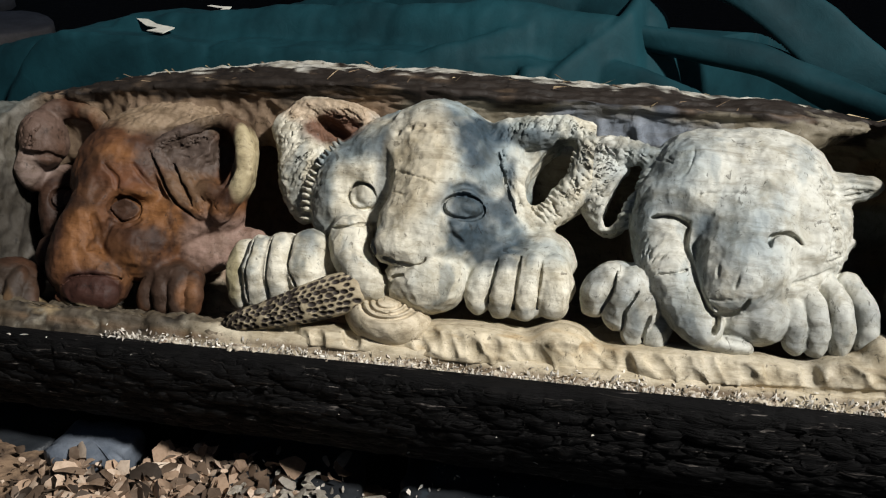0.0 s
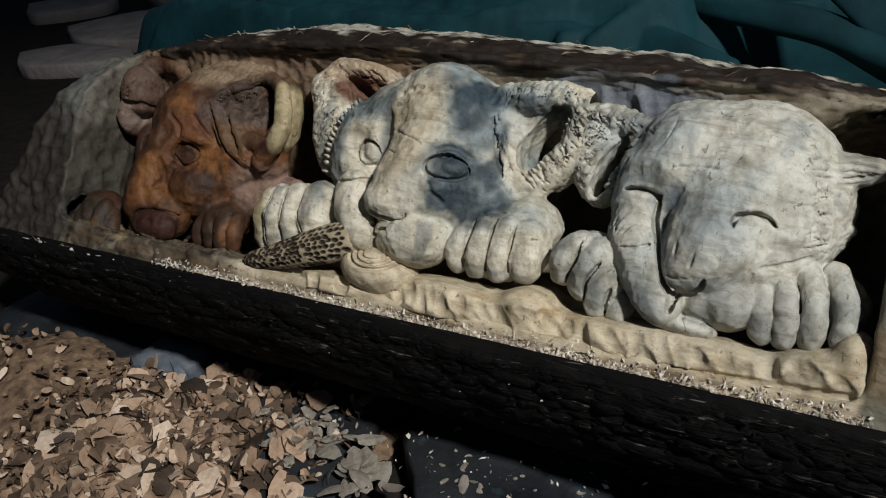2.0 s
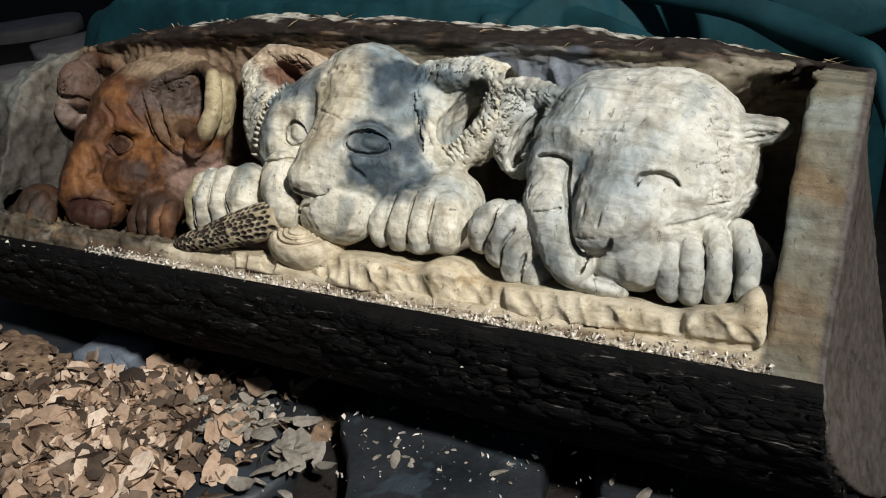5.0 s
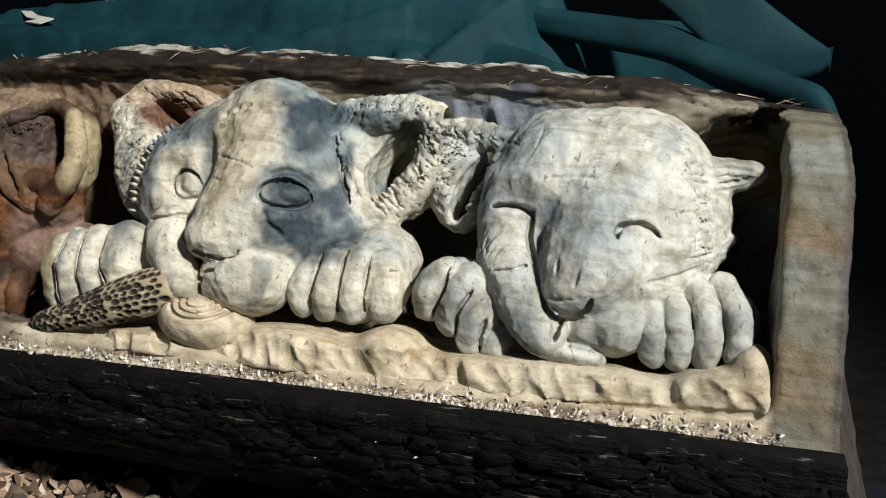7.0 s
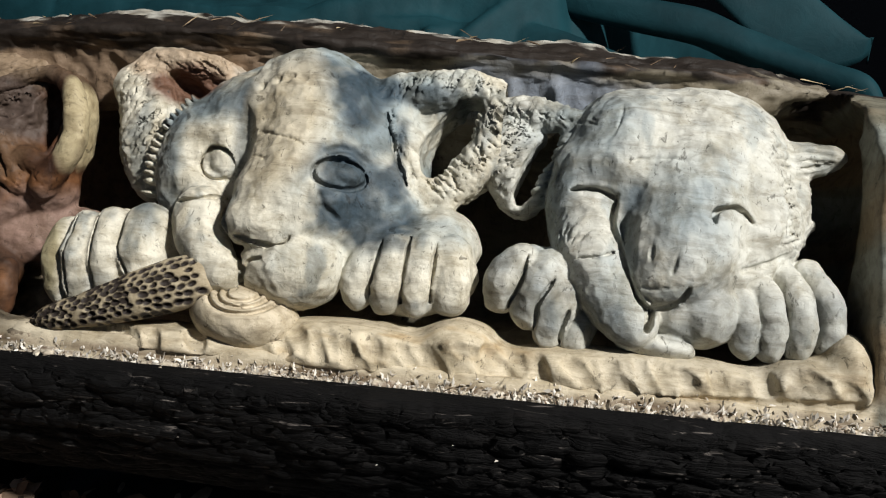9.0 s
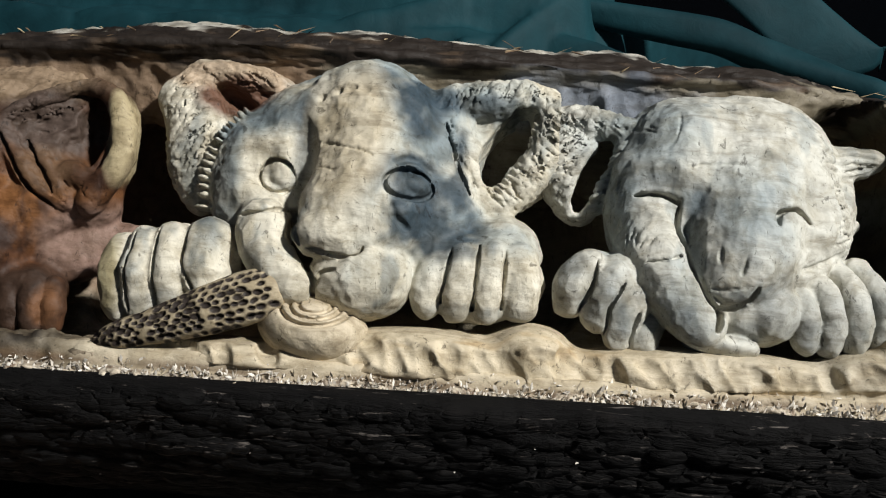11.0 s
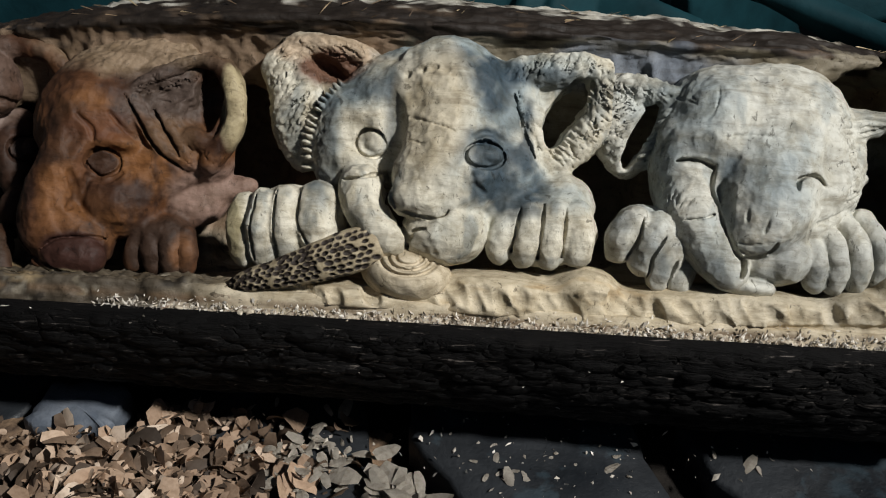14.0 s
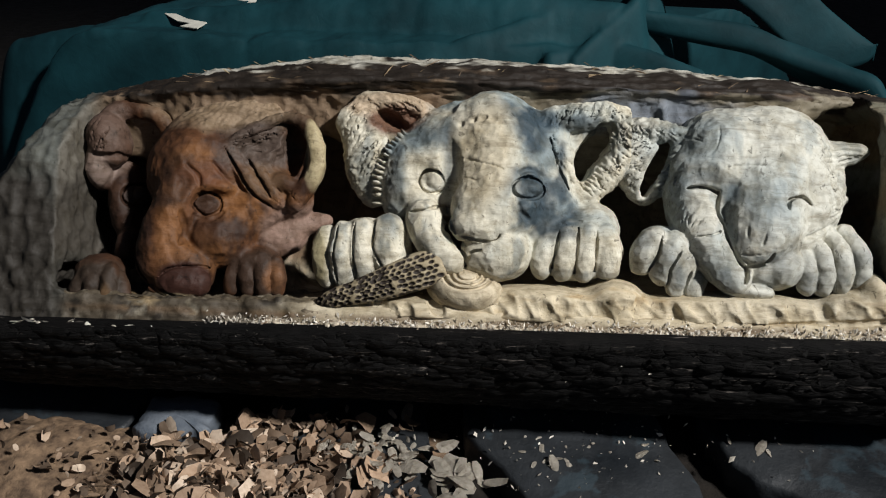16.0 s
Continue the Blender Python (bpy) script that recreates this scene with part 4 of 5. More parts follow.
    toes(c, ([(-0.5293, -0.0506, -0.002), (-0.5344, -0.0857, 0.004), (-0.5268, -0.1207, -0.002)], 0.019, 0.019), ([(-0.4981, -0.0448, 0.01), (-0.501, -0.0822, 0.018), (-0.4954, -0.118, 0.01)], 0.021, 0.020),
         ([(-0.4662, -0.0404, 0.014), (-0.4661, -0.0774, 0.022), (-0.4596, -0.1102, 0.012)], 0.022, 0.020), ([(-0.4245, -0.0394, 0.01), (-0.4237, -0.0712, 0.018), (-0.4167, -0.1001, 0.008)], 0.030, 0.027))
    for groove in ([(-0.507, -0.0349, 0.02), (-0.5117, -0.0811, 0.025), (-0.5058, -0.1257, 0.015)], [(-0.4785, -0.0284, 0.025), (-0.4787, -0.0767, 0.035), (-0.4725, -0.1223, 0.02)], [(-0.4439, -0.0254, 0.03), (-0.4461, -0.0616, 0.038), (-0.4362, -0.0865, 0.035), (-0.4292, -0.0975, 0.02)]):
        cleft(c, groove, 0.0016, 0.005, 0.004)
    # the zip of tufts along the cheek's edge
    tufts(c, [(-0.4033, 0.1277, -0.03), (-0.4292, 0.097, -0.028), (-0.4445, 0.057, -0.028), (-0.4479, 0.0087, -0.03)], 15, (0.0150, 0.0034, 0.015), -45, 45)

    def wood_colors(p):
        n = value_noise(p, 18, 4)[:, None]
        col = np.tile([0.64, 0.60, 0.49], (len(p), 1))
        blue = np.maximum(blend(p, (-0.1721, 0.1004, 0), (0.075, 0.13, 0.3), 1.2, 0.7), blend(p, (-0.2699, 0.1896, -0.02), (0.15, 0.022, 0.3), 0.6, 0.5))
        blue = np.maximum(blue, 0.85 * blend(p, (-0.3652, 0.1318, -0.03), (0.045, 0.035, 0.2), 0.7, 0.5))
        blue = np.maximum(blue, 0.7 * blend(p, (-0.4196, 0.0449, -0.03), (0.022, 0.08, 0.2), 0.7, 0.5))
        blue = np.maximum(blue, 0.8 * blend(p, (-0.1513, 0.0143, -0.03), (0.05, 0.05, 0.2), 0.7, 0.6))
        blue = np.maximum(blue, 0.75 * blend(p, (-0.1067, 0.1674, -0.03), (0.08, 0.025, 0.2), 0.6, 0.5))
        blue = np.maximum(blue, 0.6 * blend(p, (-0.081, -0.0085, -0.03), (0.05, 0.025, 0.2), 0.8, 0.5))
        col = tint(col, np.clip(blue * (0.75 + 1.2 * n), 0, 0.92), [0.25, 0.305, 0.32])
        col = streaked(col, p, [0.22, 0.245, 0.24], 0.65)
        # blue-black stains, plus shade painted into the eye, ear and toe recesses
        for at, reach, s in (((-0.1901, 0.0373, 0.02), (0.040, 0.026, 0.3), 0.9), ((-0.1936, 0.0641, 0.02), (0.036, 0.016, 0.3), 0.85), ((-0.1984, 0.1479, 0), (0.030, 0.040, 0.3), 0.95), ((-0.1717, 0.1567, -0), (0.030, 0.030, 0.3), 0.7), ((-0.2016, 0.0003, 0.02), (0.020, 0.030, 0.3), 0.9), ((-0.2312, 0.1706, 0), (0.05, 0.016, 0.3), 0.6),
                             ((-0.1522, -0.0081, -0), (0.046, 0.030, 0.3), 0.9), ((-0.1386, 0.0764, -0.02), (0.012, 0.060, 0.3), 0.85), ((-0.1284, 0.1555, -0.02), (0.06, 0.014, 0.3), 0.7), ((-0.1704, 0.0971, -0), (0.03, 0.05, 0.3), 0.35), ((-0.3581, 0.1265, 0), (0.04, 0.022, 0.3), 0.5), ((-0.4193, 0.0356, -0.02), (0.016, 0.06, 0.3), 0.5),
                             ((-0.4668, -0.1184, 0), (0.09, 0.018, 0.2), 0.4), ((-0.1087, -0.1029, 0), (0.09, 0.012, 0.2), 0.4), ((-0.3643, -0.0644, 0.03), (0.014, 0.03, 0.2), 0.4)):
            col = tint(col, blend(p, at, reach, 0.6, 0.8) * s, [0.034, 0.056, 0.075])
        # shade along the left edge of the bridge, put into the colour
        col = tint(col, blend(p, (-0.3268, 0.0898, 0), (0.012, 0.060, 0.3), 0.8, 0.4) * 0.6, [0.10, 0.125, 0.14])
        col = tint(col, blend(p, (-0.2684, 0.0958, 0.03), (0.048, 0.085, 0.2), 0.6, 0.4) * 0.75, [0.56, 0.48, 0.34])
        col = tint(col, blend(p, (-0.4324, 0.182, -0.06), (0.08, 0.03, 0.2), 0.5, 0.3), [0.50, 0.39, 0.28])
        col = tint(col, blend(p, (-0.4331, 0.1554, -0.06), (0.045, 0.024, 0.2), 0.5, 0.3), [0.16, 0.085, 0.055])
        col = tint(col, blend(p, (-0.5445, -0.094, 0), (0.022, 0.06, 0.2), 0.6, 0.4) * 0.8, [0.36, 0.30, 0.15])
        return col

    return c.mesh("blue_stained_cub", wood_colors, furred(((-0.4748, 0.0943, -0.04), (0.055, 0.10, 0.2), 20), ((-0.4293, 0.1786, -0.05), (0.09, 0.035, 0.2), 160),
                                                   ((-0.0999, 0.1693, -0.03), (0.09, 0.03, 0.2), 70), ((-0.0394, 0.1097, -0.04), (0.04, 0.08, 0.2), 130)))


def cub_white():
    c = Clay((-0.12, -0.19, -0.17), (0.42, 0.22, 0.115), 0.0021)
    rng = random.Random(43)
    c.ball((0.1294, 0.0888, -0.06), (0.082, 0.104, 0.098), k=0.02)                    # skull
    c.ball((0.2133, 0.1003, -0.072), (0.116, 0.104, 0.102), k=0.03)
    c.ball((0.274, 0.0311, -0.052), (0.062, 0.066, 0.076), k=0.03)                    # cheeks
    c.ball((0.2489, -0.0215, -0.036), (0.052, 0.046, 0.060), k=0.02)
    c.ball((0.0755, 0.0348, -0.034), (0.036, 0.070, 0.060), (0, 0, 6), 0.014)
    c.ball((0.0952, 0.093, -0.016), (0.050, 0.026, 0.042), (0, 0, 6), 0.010)          # brow
    c.ball((0.094, 0.0258, -0.004), (0.038, 0.036, 0.036), k=0.010)                   # lower lid
    c.tube([(0.1652, 0.0872, -0.006), (0.1658, 0.0234, 0.008), (0.1691, -0.0312, 0.024)], 0.036, 0.032, 0.006)    # bridge of the nose
    c.tube([(0.2063, 0.0855, -0.016), (0.2012, 0.0277, -0.002), (0.1887, -0.029, 0.018)], 0.038, 0.034, 0.040)
    c.ball((0.1729, -0.0474, 0.034), (0.036, 0.022, 0.030), k=0.006)                    # nose
    c.ball((0.2199, -0.0714, -0.006), (0.045, 0.041, 0.050), k=0.006)                    # lips
    c.ball((0.1893, -0.0796, 0.004), (0.026, 0.028, 0.034), k=0.008)
    c.tube([(0.0892, -0.0042, 0), (0.1106, -0.0506, 0.014), (0.1422, -0.0923, 0.028)], 0.040, 0.029, 0.006)
    c.ball((0.1718, -0.1146, 0.008), (0.044, 0.015, 0.030), (0, 0, -4), 0.003)          # chin
    c.ball((0.2525, 0.0274, -0.01), (0.026, 0.018, 0.034), k=0.010)
    cleft(c, [(0.1166, 0.0475, 0.03), (0.1145, 0.0159, 0.03), (0.1238, -0.0107, 0.03), (0.1336, -0.0408, 0.04), (0.1441, -0.0649, 0.05), (0.1568, -0.0801, 0.05), (0.1563, -0.1024, 0.05)], 0.0038, 0.012)
    cleft(c, [(0.1374, -0.0479, 0.05), (0.1428, -0.0625, 0.05), (0.1579, -0.0751, 0.05), (0.175, -0.0738, 0.05), (0.1906, -0.064, 0.05), (0.1964, -0.0511, 0.05)], 0.0032, 0.009)
    cleft(c, [(0.1638, -0.0763, 0.055), (0.1617, -0.0888, 0.055), (0.1587, -0.101, 0.05)], 0.0032, 0.010)
    cleft(c, [(0.0652, 0.0492, 0.03), (0.0848, 0.0523, 0.04), (0.1026, 0.0497, 0.04), (0.1169, 0.04, 0.035)], 0.0036, 0.011)
    cleft(c, [(0.2178, 0.0181, 0.03), (0.2188, 0.0325, 0.03), (0.2363, 0.0403, 0.03), (0.2534, 0.0372, 0.025), (0.2638, 0.0283, 0.02)], 0.0028, 0.010)
    c.tube([(0.1311, 0.0485, 0.052), (0.13, 0.0288, 0.054), (0.1251, 0.0065, 0.052)], 0.009, 0.006, 0.006, cut=True)
    c.line([(0.1242, 0.0852, 0.035), (0.1582, 0.0884, 0.045), (0.1989, 0.0878, 0.04)], 0.0013, 0.001)
    c.line([(0.1397, -0.0538, 0.06), (0.1627, -0.0569, 0.065), (0.1919, -0.0506, 0.06)], 0.0010, 0.001)
    c.line([(0.1545, -0.0109, 0.055), (0.1542, -0.0273, 0.06)], 0.0017, 0.002)
    c.line([(0.1806, -0.0203, 0.055), (0.1759, -0.0412, 0.06)], 0.0017, 0.002)
    c.line([(0.116, 0.155, -0), (0.111, 0.1245, 0.02), (0.0947, 0.1004, 0.03)], 0.0012, 0.001)
    cleft(c, [(0.0763, -0.0297, 0.03), (0.1005, -0.0267, 0.04), (0.124, -0.016, 0.04)], 0.0012, 0.002)
    c.line([(0.2537, -0.0254, -0), (0.2755, -0.018, -0.01), (0.3083, 0.0005, -0.03)], 0.0026, 0.004)
    # the shaggy ear
    c.ball((-0.003, 0.0992, -0.06), (0.044, 0.076, 0.038), (0, 10, 14), 0.01)
    c.tube([(-0.0352, 0.1513, -0.052), (0.015, 0.1529, -0.046), (0.0717, 0.1384, -0.038)], 0.017, 0.016, 0.008)
    c.tube([(0.0646, 0.1331, -0.036), (0.0494, 0.0948, -0.042), (0.028, 0.0464, -0.05)], 0.014, 0.011, 0.005)
    c.ball((0.0246, 0.0864, -0.05), (0.0160, 0.054, 0.080), (0, 0, -24), 0.003, True)
    tufts(c, [(0.0578, 0.1226, -0.026), (0.0462, 0.0916, -0.03), (0.0296, 0.0579, -0.036)], 9, (0.0120, 0.0042, 0.011), 20, 15)
    strokes(c, [(-0.0209, 0.1334, -0.03), (-0.0114, 0.0876, -0.03), (0.005, 0.0395, -0.03)], 0.013, 150, 0.0014, 0.021, radians(20), rng)
    strokes(c, [(-0.0356, 0.1468, -0.03), (0.0129, 0.1501, -0.03), (0.0688, 0.1374, -0.03)], 0.006, 60, 0.0017, 0.016, radians(-40), rng)
    strokes(c, [(0.0469, 0.0844, 0), (0.0429, 0.0295, 0), (0.07, -0.0156, 0)], 0.006, 44, 0.0015, 0.014, radians(70), rng)
    # the pointed ear with tufts below it
    c.tube([(0.2879, 0.1119, -0.056), (0.3294, 0.12, -0.048), (0.369, 0.127, -0.042)], 0.030, 0.010, 0.008)
    c.ball((0.3253, 0.07, -0.07), (0.022, 0.058, 0.045), (0, 0, 4), 0.012)
    for tip in ([(0.2839, 0.1211, -0.02), (0.3284, 0.1254, -0.03), (0.3607, 0.1262, -0.03)], [(0.2875, 0.1074, -0.02), (0.3318, 0.1164, -0.03), (0.3621, 0.1192, -0.03)], [(0.2949, 0.1005, -0.03), (0.3285, 0.1071, -0.03), (0.3577, 0.1145, -0.035)]):
        c.line(tip, 0.0020, 0.002)
    for q, r in (((0.3202, 0.0953, -0.055), 0.013), ((0.3291, 0.0732, -0.056), 0.012), ((0.3319, 0.0401, -0.052), 0.016), ((0.3239, 0.0171, -0.052), 0.013), ((0.3139, 0.0489, -0.045), 0.012)):
        c.ball(q, (r * 1.4, r * 0.62, r), (0, 0, 22), 0.003)
    strokes(c, [(0.3032, 0.0885, -0.03), (0.309, 0.0472, -0.03), (0.3041, 0.0125, -0.03)], 0.008, 40, 0.0015, 0.014, radians(20), rng)
    # paws
    c.ball((0.0404, -0.0573, -0.016), (0.052, 0.042, 0.046), (0, 0, -35), 0.010)
    toes(c, ([(0.0184, -0.0408, 0.012), (0.0009, -0.0586, 0.014), (-0.001, -0.0776, 0.006)], 0.026, 0.019), ([(0.0493, -0.0453, 0.014), (0.0354, -0.0697, 0.02), (0.0301, -0.0933, 0.012)], 0.026, 0.019),
         ([(0.0717, -0.068, 0.01), (0.0588, -0.0902, 0.016), (0.0548, -0.1119, 0.008)], 0.023, 0.018), ([(0.0906, -0.0998, 0), (0.0853, -0.1159, 0.004), (0.0853, -0.1274, 0)], 0.019, 0.015))
    for groove in ([(0.0255, -0.0308, 0.03), (0.0201, -0.0626, 0.035), (0.0094, -0.0864, 0.02)], [(0.0563, -0.0548, 0.035), (0.0413, -0.0833, 0.035), (0.0395, -0.1121, 0.015)], [(0.076, -0.0863, 0.025), (0.0691, -0.1088, 0.02), (0.0679, -0.1264, 0.01)]):
        cleft(c, groove, 0.0020, 0.006, 0.004)
    c.ball((0.3252, -0.0487, -0.05), (0.062, 0.046, 0.042), (0, 0, -10), 0.010)
    toes(c, ([(0.259, -0.0497, 0.004), (0.2645, -0.0759, 0.014), (0.2674, -0.1035, 0.006)], 0.0150, 0.0150), ([(0.2769, -0.0272, -0.01), (0.2886, -0.0532, 0.01), (0.2942, -0.082, 0.014), (0.2944, -0.1052, 0.005)], 0.0148, 0.0150),
         ([(0.3056, -0.0146, -0.02), (0.3209, -0.0438, 0.004), (0.3265, -0.0761, 0.009), (0.3252, -0.1015, 0.001)], 0.0155, 0.0150), ([(0.3376, -0.0124, -0.03), (0.3552, -0.0434, -0.008), (0.3606, -0.0741, -0.003), (0.3593, -0.0959, -0.011)], 0.0160, 0.0150))

    def wood_colors(p):
        n = value_noise(p, 18, 4)[:, None]
        col = np.tile([0.56, 0.55, 0.485], (len(p), 1))
        col = tint(col, np.clip(0.05 + 1.5 * n, 0, 0.75), [0.28, 0.295, 0.285])
        col = streaked(col, p, [0.24, 0.27, 0.265], 0.5)
        blue = np.maximum(blend(p, (0.077, 0.1279, 0), (0.06, 0.05, 0.3), 0.8, 0.5), blend(p, (0.1857, 0.0464, 0), (0.055, 0.055, 0.3), 0.9, 0.6) * 0.8)
        blue = np.maximum(blue, blend(p, (0.047, 0.0544, -0.02), (0.022, 0.09, 0.3), 0.7, 0.5))
        blue = np.maximum(blue, 0.7 * blend(p, (0.1179, -0.0716, -0), (0.03, 0.05, 0.3), 0.8, 0.5))
        col = tint(col, 0.6 * blue, [0.26, 0.32, 0.34])
        # blue-dark staining, plus shade painted in beside the bridge, lid, lips and toes
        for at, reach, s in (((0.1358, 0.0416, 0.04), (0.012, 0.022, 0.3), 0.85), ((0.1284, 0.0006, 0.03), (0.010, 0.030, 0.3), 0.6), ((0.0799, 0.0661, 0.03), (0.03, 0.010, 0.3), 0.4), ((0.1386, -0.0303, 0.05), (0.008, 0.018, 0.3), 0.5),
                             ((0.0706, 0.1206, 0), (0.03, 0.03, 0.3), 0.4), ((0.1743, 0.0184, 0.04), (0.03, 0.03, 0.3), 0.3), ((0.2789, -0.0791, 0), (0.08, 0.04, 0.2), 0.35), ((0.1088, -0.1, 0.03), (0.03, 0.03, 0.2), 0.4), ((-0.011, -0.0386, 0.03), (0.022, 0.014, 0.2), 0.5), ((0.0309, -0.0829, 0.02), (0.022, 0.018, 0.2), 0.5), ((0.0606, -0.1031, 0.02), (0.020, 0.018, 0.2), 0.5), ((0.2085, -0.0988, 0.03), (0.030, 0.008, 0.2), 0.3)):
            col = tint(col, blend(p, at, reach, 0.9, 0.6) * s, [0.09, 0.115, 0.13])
        return col

    return c.mesh("pale_cub", wood_colors, furred(((-0.0051, 0.0941, -0.04), (0.05, 0.09, 0.2), 50), ((0.0154, 0.1541, -0.05), (0.08, 0.02, 0.2), 75),
                                           ((0.3328, 0.1211, -0.04), (0.06, 0.02, 0.2), 0), ((0.3206, 0.0587, -0.05), (0.03, 0.06, 0.2), 20)))


def tail():
    c = Clay((-0.57, -0.2, -0.03), (-0.28, -0.03, 0.12), 0.002)
    for p, r in (((-0.5088, -0.1534, 0.034), (0.0316, 0.013, 0.016)), ((-0.4708, -0.1432, 0.038), (0.0446, 0.0186, 0.02)), ((-0.4286, -0.1282, 0.042), (0.0484, 0.0242, 0.022)),
                 ((-0.3917, -0.1136, 0.044), (0.0465, 0.0279, 0.024)), ((-0.3582, -0.0993, 0.04), (0.0446, 0.0298, 0.026))):
        c.ball(p, r, (0, 0, 20), 0.016)
    pits = random.Random(2)
    axis, side = np.array([0.945, 0.327]), np.array([-0.327, 0.945])
    for i in range(19):
        for j in range(-5, 6):
            q = np.array([-0.535, -0.170]) + axis * (0.0115 * i + 0.005 * (j % 2) + pits.uniform(-1, 1) * 0.0018) + side * (j * (0.0044 + 0.00022 * i) + pits.uniform(-1, 1) * 0.0010)
            s = c.on(q[0], q[1])
            if s[2] > 0.02 and pits.random() < 0.93:
                size = pits.uniform(0.0030, 0.0056)
                turn = 19 + pits.uniform(-18, 18)
                c.ball(s, (size * 1.2, size * 0.68, 0.0035), (0, 0, turn), 0.001, True)
                PITS.append((q[0], q[1], size, math.radians(turn)))

    def wood_colors(p):
        col = np.tile([0.42, 0.35, 0.235], (len(p), 1))
        near = np.full(len(p), 9.0)
        for a, b, size, turn in PITS:
            x, y = p[:, 0] - a, p[:, 1] - b
            near = np.minimum(near, np.hypot((x * math.cos(turn) + y * math.sin(turn)) / (size * 1.2), (y * math.cos(turn) - x * math.sin(turn)) / (size * 0.7)))
        return tint(col, np.clip((1.25 - near) / 0.4, 0, 1)[:, None], [0.03, 0.022, 0.018])

    return c.mesh("spotted_tail", wood_colors)


PITS = []


def curl():
    c = Clay((-0.38, -0.2, -0.05), (-0.17, -0.04, 0.12), 0.002)
    c.ball((-0.2929, -0.1313, 0.008), (0.0651, 0.0391, 0.058), (0, 0, -6), 0.01)
    o = (-0.2872, -0.1035, 0.05)
    for s in (0.36, 0.56, 0.78):
        ring = [(o[0] + 0.052 * s * math.cos(a), o[1] + 0.034 * s * math.sin(a), 0.0) for a in np.linspace(2.9, 6.5, 9)]
        cleft(c, ring, 0.0024, 0.003, 0.002)
    return c.mesh("coiled_tail_tip", lambda p: np.tile([0.56, 0.48, 0.35], (len(p), 1)), lambda p: 0.0012 * value_noise(p, 60, 3))


def bark_mesh():
    """The bark wraps the log from the lip of the hollow underneath and up behind to the rim."""
    lip, rim = math.atan2(-0.166, 0.27) - 0.03, math.atan2(0.300, -0.03) - 2 * math.pi

    def f(s, t):
        u = LEFT + 0.03 + (RIGHT - 0.004 - LEFT - 0.03) * s
        a = lip - 0.06 * (u + 0.3) * -1 * (t < 2) * (1 - t) + (rim - lip) * t ** 1.6
        p = np.stack([u.ravel(), a.ravel() * 0.3, 0 * u.ravel()], 1)
        n = value_noise(p * np.array([0.14, 1, 1]), 46, 4).reshape(u.shape)
        m = value_noise(p * np.array([0.32, 1, 1]) + 7, 120, 3).reshape(u.shape)
        ease = np.clip(t / 0.02, 0.0, 1) * np.clip((1 - t) / 0.03, 0.15, 1)
        r = log_radius(u, a) + ease * (0.006 + 0.009 * np.abs(n) + 0.006 * m)
        v, w = LOG_V + r * np.sin(a), LOG_W + r * np.cos(a)
        u = u + s ** 8 * end_plane(v, w) + np.clip(1 - s / 0.15, 0, 1) * np.maximum(0, 0.62 * (w - 0.02) + 0.45 * (v + 0.15) + 1.9 * np.maximum(v, 0) ** 2)
        return u, 1.1 + 0.52 * v - 0.8542 * w, 0.45 + 0.8542 * v + 0.52 * w

    return grid_mesh("bark", f, 520, 300, 0.014)


def shard(bm, p, size, rng, flat=0.35):
    """A small four-cornered splinter."""
    m = Matrix.Translation(p) @ Euler([rng.uniform(0, 6.3) for _ in range(3)]).to_matrix().to_4x4()
    q = [bm.verts.new(m @ Vector((size * rng.uniform(0.6, 1.4) * x, size * flat * rng.uniform(0.5, 1.3) * y, size * 0.18 * z)))
         for x, y, z in ((-1, 0, 0), (0.1, 1, 0.3), (1, 0.1, 0), (0, -0.9, 0.2), (0.1, 0, 1))]
    for a, b, c in ((0, 1, 4), (1, 2, 4), (2, 3, 4), (3, 0, 4)):
        bm.faces.new((q[a], q[b], q[c]))
    bm.faces.new((q[3], q[2], q[1], q[0]))


def lip_height(u):
    return -0.196 + 0.019 * (u + 0.3)


def lip_splinters():
    rng = random.Random(8)
    bm = bmesh.new()
    for i in range(3200):
        u = rng.uniform(-0.72, 0.41)
        d = rng.gauss(0, 0.008)
        at = np.array([u, lip_height(u) + d, 0.052 - 0.5 * abs(d) + rng.uniform(-0.004, 0.002) + (0.6 * d if d < 0 else 0)])
        shard(bm, FACE_O + FACE.T @ at, rng.uniform(0.0010, 0.0056), rng, 0.5)
    return bm


def torn_lip():
    """The torn pale edge of the wood above the bark."""
    def f(s, t):
        u = -0.72 + 1.12 * s
        p = np.stack([u.ravel(), t.ravel() * 0.02, 0 * u.ravel()], 1)
        n = value_noise(p * np.array([0.6, 1, 1]), 150, 3).reshape(u.shape)
        m = value_noise(p * np.array([0.4, 0, 1]) + 4, 60, 3).reshape(u.shape)
        v = lip_height(u) + 0.005 * m + 0.024 * (t - 0.5)
        w = 0.030 + 0.022 * np.sin(math.pi * t) ** 0.7 * (0.8 + 0.5 * n + 0.4 * m) * np.clip(10 * s, 0, 1)
        return u, 1.1 + 0.52 * v - 0.8542 * w, 0.45 + 0.8542 * v + 0.52 * w

    return grid_mesh("torn_lip", f, 800, 18)


